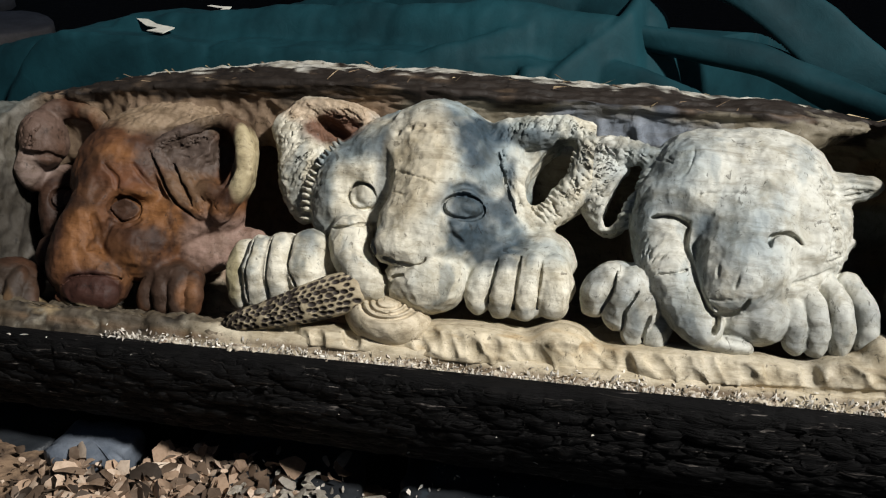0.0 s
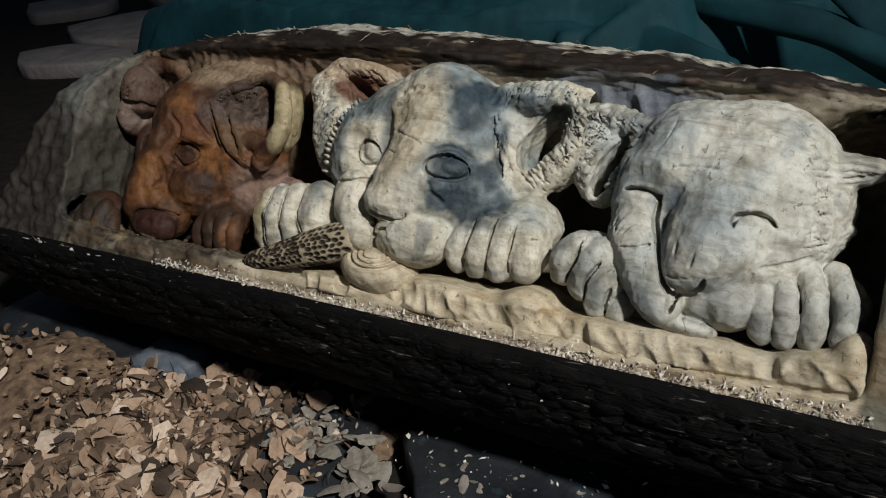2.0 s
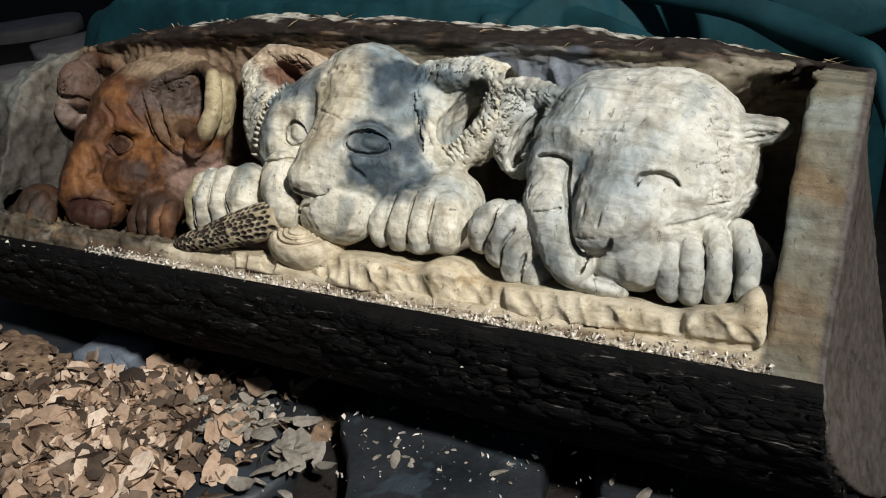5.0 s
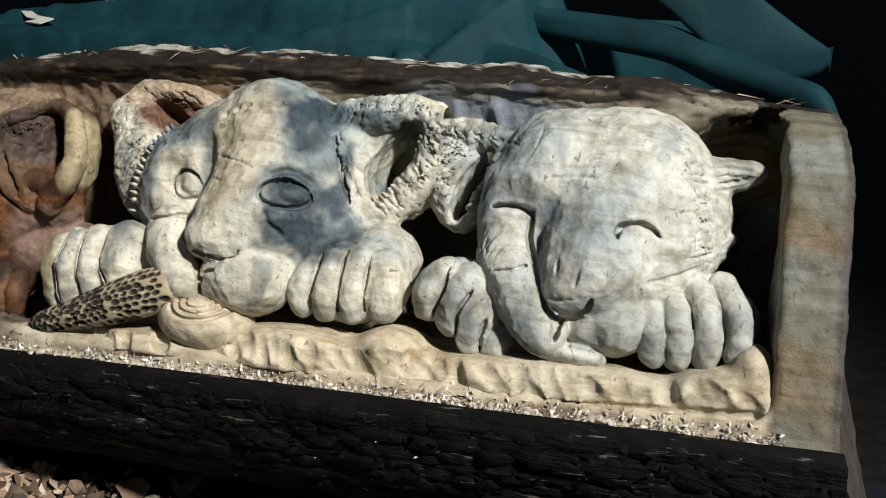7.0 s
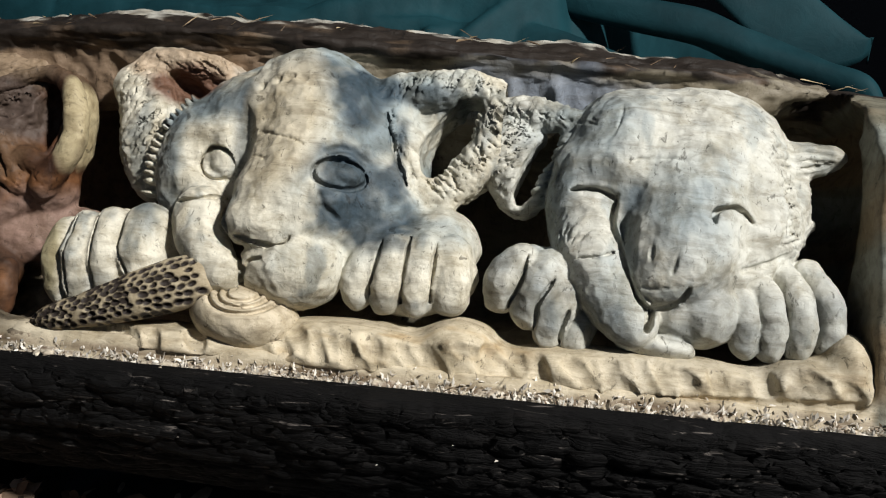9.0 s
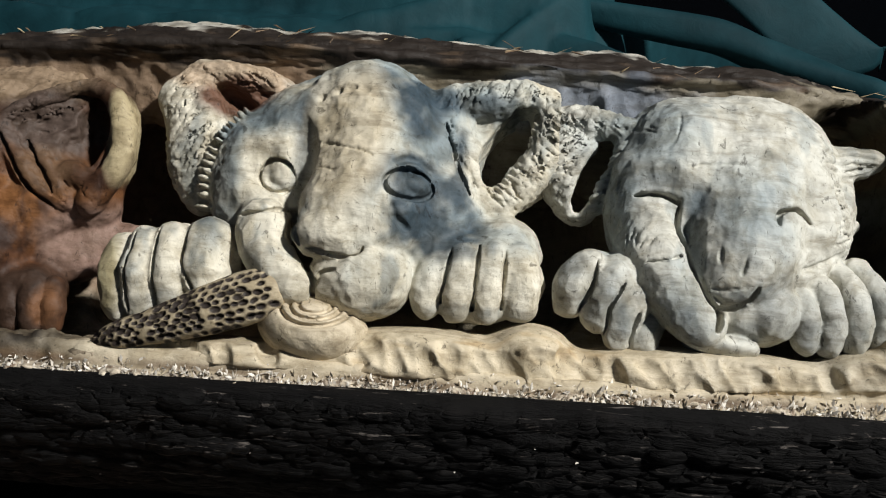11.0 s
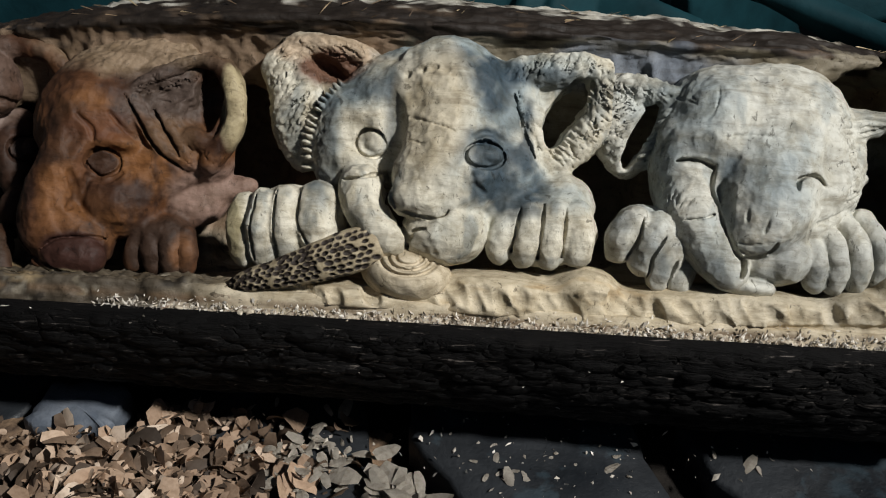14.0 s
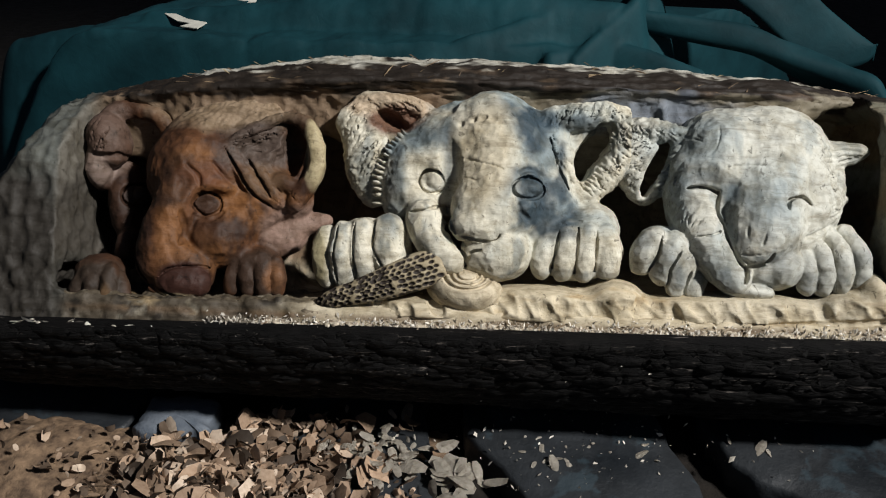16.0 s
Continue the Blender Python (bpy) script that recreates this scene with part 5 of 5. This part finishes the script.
def bark_flakes():
    """Thin pale torn strips lying on the dark bark."""
    rng = random.Random(15)
    bm = bmesh.new()
    for i in range(2300):
        u = rng.uniform(-1.05, 0.45)
        a = math.atan2(-0.166, 0.27) - 0.03 - abs(rng.gauss(0, 0.30))
        r = float(log_radius(np.array(u), np.array(a))) + rng.uniform(0.008, 0.014)
        p = FACE_O + FACE.T @ np.array([u, LOG_V + r * math.sin(a), LOG_W + r * math.cos(a)])
        tip = radians(90) + a + radians(-31)
        m = Matrix.Translation(p) @ Euler((tip + rng.gauss(0, 0.5), rng.gauss(0, 0.25), rng.gauss(0, 0.2))).to_matrix().to_4x4()
        s, t = 0.003 + 0.026 * rng.random() ** 3, rng.uniform(0.0007, 0.0028)
        q = [bm.verts.new(m @ Vector(k)) for k in ((-s, -t, 0), (0, -t * 1.3, 0.0012), (s, 0, 0), (0.1 * s, t, 0.001), (-s * 0.8, t, 0))]
        bm.faces.new(q)
        bm.faces.new([bm.verts.new(k.co - Vector((0, 0, 0.0008))) for k in q][::-1])
    return bm


def rim_splinters():
    """Torn fibres on the brown band of the rim."""
    rng = random.Random(5)
    bm = bmesh.new()
    for i in range(70):
        u = rng.uniform(-0.85, 0.44)
        a = math.radians(rng.uniform(52, 84))
        r = float(log_radius(np.array(u), np.array(a))) + 0.003
        c = FACE_O + FACE.T @ np.array([u, LOG_V + r * math.sin(a), LOG_W + r * math.cos(a)])
        m = Matrix.Translation(c) @ Euler((rng.uniform(-0.6, 0.6), rng.uniform(-0.5, 0.5), rng.gauss(0, 0.5))).to_matrix().to_4x4()
        s, t = rng.uniform(0.006, 0.022), rng.uniform(0.0006, 0.0016)
        q = [bm.verts.new(m @ Vector(k)) for k in ((-s, -t, 0), (s, 0, 0.003), (-s * 0.8, t, 0.001), (0, 0, t * 2))]
        for x in ((0, 1, 3), (1, 2, 3), (2, 0, 3), (0, 2, 1)):
            bm.faces.new([q[k] for k in x])
    return bm


log_thing = tagged(new("carved_log"), "large half-hollowed log carved with three sleeping big-cat cubs", "carving")
log_thing.location = (-0.35, 1.275, 0.0)
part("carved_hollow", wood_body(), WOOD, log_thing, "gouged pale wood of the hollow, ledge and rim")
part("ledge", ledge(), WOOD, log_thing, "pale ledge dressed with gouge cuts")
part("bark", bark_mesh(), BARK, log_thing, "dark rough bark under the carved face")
part("torn_lip", torn_lip(), TORN, log_thing, "ragged pale torn edge of the wood")
tagged(part("lip_splinters", lip_splinters(), PALE, log_thing, "torn pale crumbs along the lip"), kind="stuff")
tagged(part("bark_flakes", bark_flakes(), PALE, log_thing, "thin pale flakes torn from the bark"), kind="stuff")
tagged(part("rim_splinters", rim_splinters(), FIBRE, log_thing, "torn wood fibres along the rim"), kind="stuff")
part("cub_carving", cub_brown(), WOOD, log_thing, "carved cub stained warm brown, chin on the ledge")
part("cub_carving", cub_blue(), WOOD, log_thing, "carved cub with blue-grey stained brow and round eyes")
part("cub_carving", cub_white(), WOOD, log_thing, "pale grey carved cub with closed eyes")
part("spotted_tail", tail(), WOOD, log_thing, "pale carved tail with burnt dark spots")
part("tail_curl", curl(), WOOD, log_thing, "pale carved tail tip with coiled rings")


# ---- ground ----
def ground_sheet():
    bm = bmesh.new()
    bmesh.ops.create_grid(bm, x_segments=80, y_segments=80, size=60)
    for q in bm.verts:
        q.co.z = -0.045
    return bm


tagged(part("ground", ground_sheet(), SOIL), "black damp earth between the paving stones", "ground", kind="structure")


def stone_mesh(outline, thick, rng, dome=0.006):
    """A split paving stone: an uneven outline with worn edges and a gently uneven top."""
    p = smoothed(outline + outline[:1], 5)[:-1, :2]
    n = len(p)
    c = p.mean(0)
    p = p + np.array([[rng.gauss(0, 0.003), rng.gauss(0, 0.003)] for _ in range(n)])
    rings = ((1.0, -thick), (1.0, -0.014), (0.985, -0.004), (0.955, 0.0), (0.75, dome * 0.6), (0.45, dome), (0.2, dome))
    bm = bmesh.new()
    rows = []
    for s, z in rings:
        row = []
        for q in p:
            x, y = c + (q - c) * s
            up = 0.004 * noise.noise(Vector((x * 9, y * 9, 3))) + 0.0022 * noise.noise(Vector((x * 34, y * 34, 1))) if z > -0.01 else 0
            row.append(bm.verts.new((x - c[0], y - c[1], z + up)))
        rows.append(row)
    mid = bm.verts.new((0, 0, dome))
    for a, b in zip(rows, rows[1:]):
        for i in range(n):
            j = (i + 1) % n
            bm.faces.new((a[i], a[j], b[j], b[i]))
    for i in range(n):
        bm.faces.new((rows[-1][i], rows[-1][(i + 1) % n], mid))
    bm.faces.new(rows[0][::-1])
    bm.normal_update()
    if sum(f.normal.z for f in bm.faces if f.calc_center_median().z > -0.003) < 0:
        bmesh.ops.reverse_faces(bm, faces=bm.faces[:])
    for f in bm.faces:
        f.smooth = True
    return bm, c


pavement = tagged(new("pavement"), "dark irregular slate paving with deep open joints", "paving", kind="structure")
STONES = [
    ([(-0.28, 1.30), (-0.29, 1.09), (-0.275, 1.01), (-0.18, 0.89), (-0.11, 0.76), (0.12, 0.75), (0.13, 0.9), (0.095, 1.02), (0.06, 1.16), (0.05, 1.3)], 0.022),
    ([(0.16, 1.32), (0.155, 1.12), (0.175, 1.03), (0.22, 0.95), (0.30, 0.90), (0.36, 0.78), (0.72, 0.80), (0.76, 1.1), (0.7, 1.32)], 0.024),
    ([(-0.66, 1.25), (-0.68, 1.05), (-0.62, 0.92), (-0.52, 0.80), (-0.36, 0.78), (-0.30, 0.88), (-0.345, 1.0), (-0.37, 1.13), (-0.38, 1.25)], -0.005),
    ([(-0.28, 0.70), (-0.2, 0.48), (0.1, 0.45), (0.16, 0.68), (-0.1, 0.72)], 0.01),
    ([(0.24, 0.70), (0.22, 0.42), (0.6, 0.40), (0.7, 0.74), (0.4, 0.74)], 0.012),
    ([(-0.75, 0.72), (-0.7, 0.45), (-0.36, 0.42), (-0.34, 0.68), (-0.55, 0.76)], -0.01),
    ([(-1.3, 0.9), (-1.28, 0.5), (-0.85, 0.48), (-0.8, 0.75), (-0.95, 0.92)], -0.015),
    ([(-1.35, 1.3), (-1.36, 1.0), (-1.0, 0.98), (-0.93, 1.06), (-0.96, 1.3)], 0.0),
    ([(-3.55, 3.05), (-3.2, 2.85), (-2.75, 3.05), (-2.95, 3.4), (-3.35, 3.45)], 0.02),
    ([(-3.35, 2.6), (-3.1, 2.45), (-2.7, 2.66), (-2.85, 2.8), (-3.2, 2.78)], 0.02),
    ([(-3.9, 3.9), (-3.3, 3.6), (-2.9, 3.95), (-3.3, 4.3)], 0.02),
    ([(-4.3, 3.4), (-4.0, 3.2), (-3.75, 3.5), (-4.0, 3.75)], 0.02),
    ([(-4.6, 4.6), (-4.0, 4.2), (-3.6, 4.6), (-4.1, 5.0)], 0.02),
]
stone_rng = random.Random(11)
for outline, top in STONES:
    bm, c = stone_mesh(outline, 0.10, stone_rng)
    far = c[0] < -2.5
    ob = part("paving_stone", bm, PALESTONE if far else SLATE, pavement, "worn pale grey slab" if far else "")
    ob.location = (c[0], c[1], top)
bm, c = stone_mesh([(-0.90, 1.08), (-0.905, 1.0), (-0.885, 0.975), (-0.79, 0.985), (-0.765, 1.0), (-0.775, 1.08)], 0.10, stone_rng, 0.01)
ob = part("paving_stone", bm, BLUESTONE, pavement, "small blue-grey stone under the log")
ob.location = (c[0], c[1], 0.025)


# ---- tarpaulin ----
def ease(x):
    x = np.clip(x, 0, 1)
    return x * x * (3 - 2 * x)


def ridge(x, y, points, width, sharp=1.0):
    """Height of a fold whose crest runs through points (x, y, z); falls off on both sides."""
    best = np.full(x.shape, -9.0)
    for (x0, y0, z0), (x1, y1, z1) in zip(points, points[1:]):
        dx, dy = x1 - x0, y1 - y0
        t = np.clip(((x - x0) * dx + (y - y0) * dy) / (dx * dx + dy * dy), 0, 1)
        d = np.hypot(x - x0 - t * dx, y - y0 - t * dy)
        best = np.maximum(best, z0 + (z1 - z0) * t - 0.5 * (d / width) ** 2 * width - np.maximum(d - width * 1.2, 0) * sharp)
    return best


def tarp_sheet():
    """The main sheet: a broad hump with a sharp fold at its end, and a facet below the fold."""
    def f(s, t):
        x = -1.75 + 2.25 * s
        y = 1.36 + 1.1 * t
        left = ease((x + 1.62 - 0.5 * (y - 1.4)) / 0.5)
        right = ease((1.05 * (y - 1.43) - 0.09 - x) / 0.035 + 0.5)
        p = np.stack([x.ravel(), y.ravel(), 0 * x.ravel()], 1)
        wave = value_noise(p * np.array([1, 0.5, 1]) + 2, 3.2, 2).reshape(x.shape)
        a = 0.02 + (0.60 + 0.02 * wave) * ease((y - 1.40 - 0.03 * np.sin(x * 4)) / 0.07) * left * right * ease((2.35 - y) / 0.6)
        crest = ridge(x, y, [(-1.30, 1.62, 0.55), (-0.98, 1.58, 0.635), (-0.60, 1.57, 0.672), (-0.25, 1.54, 0.70), (-0.02, 1.53, 0.69)], 0.030, 0.55) * right
        crease = ridge(x, y, [(-0.42, 1.43, 0.60), (-0.28, 1.46, 0.645), (-0.16, 1.50, 0.672), (-0.14, 1.53, 0.69)], 0.010, 0.9) * right
        edge = ridge(x, y, [(-0.105, 1.44, 0.612), (-0.05, 1.485, 0.655), (0.01, 1.53, 0.70), (0.03, 1.60, 0.72)], 0.010, 1.8)
        high = ridge(x, y, [(-0.75, 1.80, 0.62), (-0.35, 1.72, 0.72), (-0.06, 1.68, 0.72), (0.02, 1.62, 0.71)], 0.05, 1.4)
        facet = ridge(x, y, [(-0.15, 1.44, 0.612), (-0.042, 1.495, 0.630), (0.041, 1.465, 0.618), (0.128, 1.43, 0.596)], 0.012, 1.1)
        z = np.maximum.reduce([a, crest, crease, edge, high, facet, 0 * x])
        crumple = np.abs(value_noise(p * np.array([1, 0.7, 1]) + 5, 6, 3)).reshape(x.shape)
        z = z + (0.018 * crumple + 0.003 * value_noise(p, 40, 2).reshape(x.shape)) * ease((z - 0.1) / 0.4) * ease((0.0 - x) / 0.2)
        return x, y, z
    return grid_mesh("tarpaulin", f, 420, 180, 0.002)


def rolled_fold():
    """The sheet's edge rolled up along the log, thin where it leaves the hump and sagging wide at the log's end."""
    line = smoothed([(-0.04, 1.57, 0.655), (0.06, 1.555, 0.647), (0.153, 1.54, 0.636), (0.242, 1.52, 0.622), (0.328, 1.49, 0.596), (0.408, 1.46, 0.574), (0.462, 1.43, 0.552), (0.492, 1.41, 0.50)], 10)
    steps = np.linspace(0, 1, len(line))

    def f(s, t):
        c = [np.interp(s, steps, line[:, i]) for i in range(3)]
        a = 2 * math.pi * t
        r = (0.017 + 0.016 * s) * (1 + 0.10 * np.sin(3 * a + 9 * s) + 0.06 * np.sin(14 * s + a))
        return c[0] + 0.2 * r * np.cos(a), c[1] + r * np.cos(a), c[2] + 1.15 * r * np.sin(a)
    return grid_mesh("rolled_fold", f, 90, 28)


def flap_sheet():
    """A loose tongue of the sheet that hangs over the roll, its rim curled under."""
    line = smoothed([(-0.16, 1.74, 0.72), (0.02, 1.66, 0.775), (0.11, 1.60, 0.785), (0.188, 1.56, 0.765), (0.259, 1.54, 0.730), (0.32, 1.52, 0.693), (0.364, 1.51, 0.662), (0.421, 1.505, 0.636), (0.476, 1.50, 0.624)], 10)
    steps = np.linspace(0, 1, len(line))

    def f(s, t):
        c = [np.interp(s, steps, line[:, i]) for i in range(3)]
        half = 0.046 * np.sqrt(np.clip(1 - s ** 7, 0, 1)) + 0.002
        k = 2 * t - 1
        side = k * half
        bow = -0.022 * k ** 4 + 0.010 * np.sin(s * 9 + 2 * k)
        return c[0] + 0.45 * side, c[1] + 0.45 * side, c[2] + 0.75 * side + bow
    return grid_mesh("flap", f, 90, 24, 0.002)


tarp = tagged(part("tarpaulin", tarp_sheet(), TARP), "crumpled teal tarpaulin draped in folds behind the log", "tarpaulin")
part("rolled_fold", rolled_fold(), TARP, tarp, "rolled-up edge of the teal sheet")
part("flap", flap_sheet(), TARP, tarp, "loose tongue of the teal sheet")


def tape_mesh():
    pts = [(-0.06, 0.02), (-0.035, 0.022), (0.0, 0.004), (0.045, -0.004), (0.035, -0.03), (-0.005, -0.026), (0.012, -0.012), (-0.02, -0.006)]
    bm = bmesh.new()
    top = [bm.verts.new((x, y, 0.001)) for x, y in pts]
    low = [bm.verts.new((x, y, -0.001)) for x, y in pts]
    bm.faces.new(top)
    bm.faces.new(low[::-1])
    for i in range(len(pts)):
        j = (i + 1) % len(pts)
        bm.faces.new((low[i], low[j], top[j], top[i]))
    return bm


TAPE = plain_material("torn_white_tape", (0.62, 0.6, 0.52), (0.5, 0.48, 0.42), 30, 0.6, 0.2)
for x, y, z, turn, size in ((-0.89, 1.535, 0.633, -8, 1.0), (-0.78, 1.60, 0.660, 25, 0.45)):
    ob = part("tape", tape_mesh(), TAPE)
    ob.matrix_world = Matrix.Translation((x, y, z)) @ Euler((0.22, 0.0, radians(turn))).to_matrix().to_4x4() @ Matrix.Scale(size, 4)
    tagged(ob, "torn scrap of white tape stuck on the teal tarpaulin", "tape", "white tape scraps")


# ---- shavings and chips ----
def shaving(bm, p, length, width, bend, turn, rng):
    """A thin curled flake with pointed ends."""
    m = Matrix.Translation(p) @ Euler(turn).to_matrix().to_4x4()
    rows = []
    n = 4
    twist = rng.uniform(-0.7, 0.7)
    for i in range(n + 1):
        t = i / n
        half = width * (0.25 + 0.75 * math.sin(math.pi * (0.12 + 0.76 * t))) * rng.uniform(0.86, 1.1) / 2
        a = bend * (t - 0.5)
        cx, cz = (length * math.sin(a) / bend, length * (1 - math.cos(a)) / bend) if abs(bend) > 0.05 else (length * (t - 0.5), 0)
        tw = twist * (t - 0.5)
        rows.append([bm.verts.new(m @ Vector((cx, k * half * math.cos(tw), cz + k * half * math.sin(tw) + (0.12 * half if k == 0 else 0)))) for k in (-1, 0, 1)])
    for a, b in zip(rows, rows[1:]):
        for k in (0, 1):
            bm.faces.new((a[k], b[k], b[k + 1], a[k + 1]))


def pile_height(x, y):
    """The heap of shavings, thickest in front of the log's brown end."""
    h = 0.055 * math.exp(-((x + 0.72) / 0.26) ** 2 - ((y - 0.82) / 0.2) ** 2) + 0.06 * math.exp(-((x + 1.1) / 0.16) ** 2 - ((y - 0.92) / 0.15) ** 2)
    return h


def heap_mesh():
    def f(s, t):
        x, y = -1.45 + 1.15 * s, 0.35 + 0.75 * t
        z = np.array([[pile_height(a, b) for a, b in zip(r, q)] for r, q in zip(x, y)])
        p = np.stack([x.ravel(), y.ravel(), 0 * x.ravel()], 1)
        edge = np.clip(np.minimum.reduce([s, 1 - s, t, 1 - t]) / 0.12 + 0.5 * value_noise(p + 3, 9, 3).reshape(x.shape), 0, 1)
        return x, y, -0.055 + 0.025 * edge + z * 0.95 + 0.008 * value_noise(p, 30, 3).reshape(x.shape)
    return grid_mesh("sawdust", f, 140, 100)


def shavings_mesh():
    rng = random.Random(21)
    bm = bmesh.new()
    n = 0
    while n < 2600:
        x, y = rng.uniform(-1.35, -0.36), rng.uniform(0.42, 1.06)
        keep = math.exp(-((x + 0.67) / 0.175) ** 2 - ((y - 0.82) / 0.2) ** 2)
        if rng.random() > keep + 0.05 or (y > 0.98 and x < -0.72):
            continue
        n += 1
        big = rng.random() ** 2.2
        length = 0.012 + 0.052 * big * (1 if x > -0.85 else 0.4)
        z = max(0.0, -0.02 + pile_height(x, y)) + rng.uniform(0.0, 0.022)
        shaving(bm, (x, y, z), length, length * rng.uniform(0.4, 0.85), rng.uniform(-2.2, 2.2), (rng.gauss(0, 0.7), rng.gauss(0, 0.7), rng.uniform(0, 6.28)), rng)
    for q in bm.faces:
        q.smooth = True
    return bm


tagged(part("sawdust", heap_mesh(), SAWDUST), "low heap of orange-brown sawdust on the paving", "sawdust", kind="stuff")
tagged(part("wood_shavings", shavings_mesh(), SHAVING), "heap of curled tan and brown wood shavings", "wood shavings", kind="stuff")

chip_rng = random.Random(31)
chip_things = []


def chip(x, y, z, length, width):
    bm = bmesh.new()
    bend = chip_rng.uniform(-1.0, 1.0)
    shaving(bm, (0, 0, 0), length, width, bend, (chip_rng.gauss(0, 0.25), chip_rng.gauss(0, 0.2), 0), chip_rng)
    back = bmesh.ops.solidify(bm, geom=bm.faces[:], thickness=0.0015)
    low = min(q.co.z for q in bm.verts)
    for q in bm.verts:
        q.co.z -= low
    ob = part("wood_chip", bm, PALE)
    ob.location, ob.rotation_euler = (x, y, z), (0, 0, chip_rng.uniform(0, 6.28))
    tagged(ob, "thin pale grey wood chip lying on dark slate", "wood chip", "pale chips on the paving")


# on the middle stone
for x, y, s in ((-0.145, 0.985, 26), (-0.12, 0.965, 34), (-0.10, 0.955, 22), (-0.125, 0.945, 40), (-0.095, 0.94, 30), (-0.15, 1.01, 16), (-0.13, 1.03, 14),
                (-0.06, 0.99, 20), (-0.05, 1.005, 16), (-0.02, 0.985, 14), (0.035, 0.985, 38), (0.06, 0.97, 14), (-0.18, 0.975, 18), (-0.08, 1.02, 12), (-0.2, 1.06, 10), (0.02, 1.03, 10), (-0.16, 0.945, 20), (-0.11, 0.975, 18), (-0.135, 0.955, 26), (-0.07, 0.955, 14), (0.0, 0.95, 12), (0.045, 1.01, 18), (-0.22, 1.03, 9), (-0.03, 1.06, 9), (0.07, 1.05, 10),
                (0.25, 1.01, 44), (0.265, 1.0, 24), (0.20, 1.03, 20), (0.33, 0.985, 18), (0.35, 0.98, 14), (0.29, 1.03, 18)):
    chip(x, y, 0.026, s * 0.0008, s * 0.0004)
# the pale heap by the joint
for i in range(110):
    x, y = -0.445 + chip_rng.gauss(0, 0.042), 0.965 + chip_rng.gauss(0, 0.035)
    if i < 34:
        x, y = -0.305 + chip_rng.gauss(0, 0.024), 0.90 + chip_rng.gauss(0, 0.030)
    s = chip_rng.uniform(0.008, 0.034) if i >= 34 else chip_rng.uniform(0.02, 0.055)
    chip(x, y, 0.004 + chip_rng.uniform(0, 0.022), s, s * chip_rng.uniform(0.4, 0.7))
for x, y, s in ((-0.40, 1.085, 60), (-0.43, 1.08, 30), (-0.52, 1.09, 22), (-0.47, 1.05, 18), (-0.38, 1.02, 12), (-0.56, 1.07, 26)):
    chip(x, y, 0.004, s * 0.001, s * 0.00035)


def crumbs_mesh():
    """Crumbs of pale wood scattered over the stones."""
    rng = random.Random(77)
    bm = bmesh.new()
    for i in range(230):
        x, y = rng.choice(((-0.12, 0.98), (-0.12, 0.98), (-0.4, 0.95), (0.26, 1.01), (0.0, 1.02)))
        x, y = x + rng.gauss(0, 0.08), y + rng.gauss(0, 0.06)
        shard(bm, (x, y, 0.029 if x > -0.29 else 0.012), 0.0015 + 0.006 * rng.random() ** 2, rng, 0.6)
    return bm


tagged(part("wood_crumbs", crumbs_mesh(), PALE), "tiny pale crumbs of wood scattered over the slate", "wood crumbs", kind="stuff")
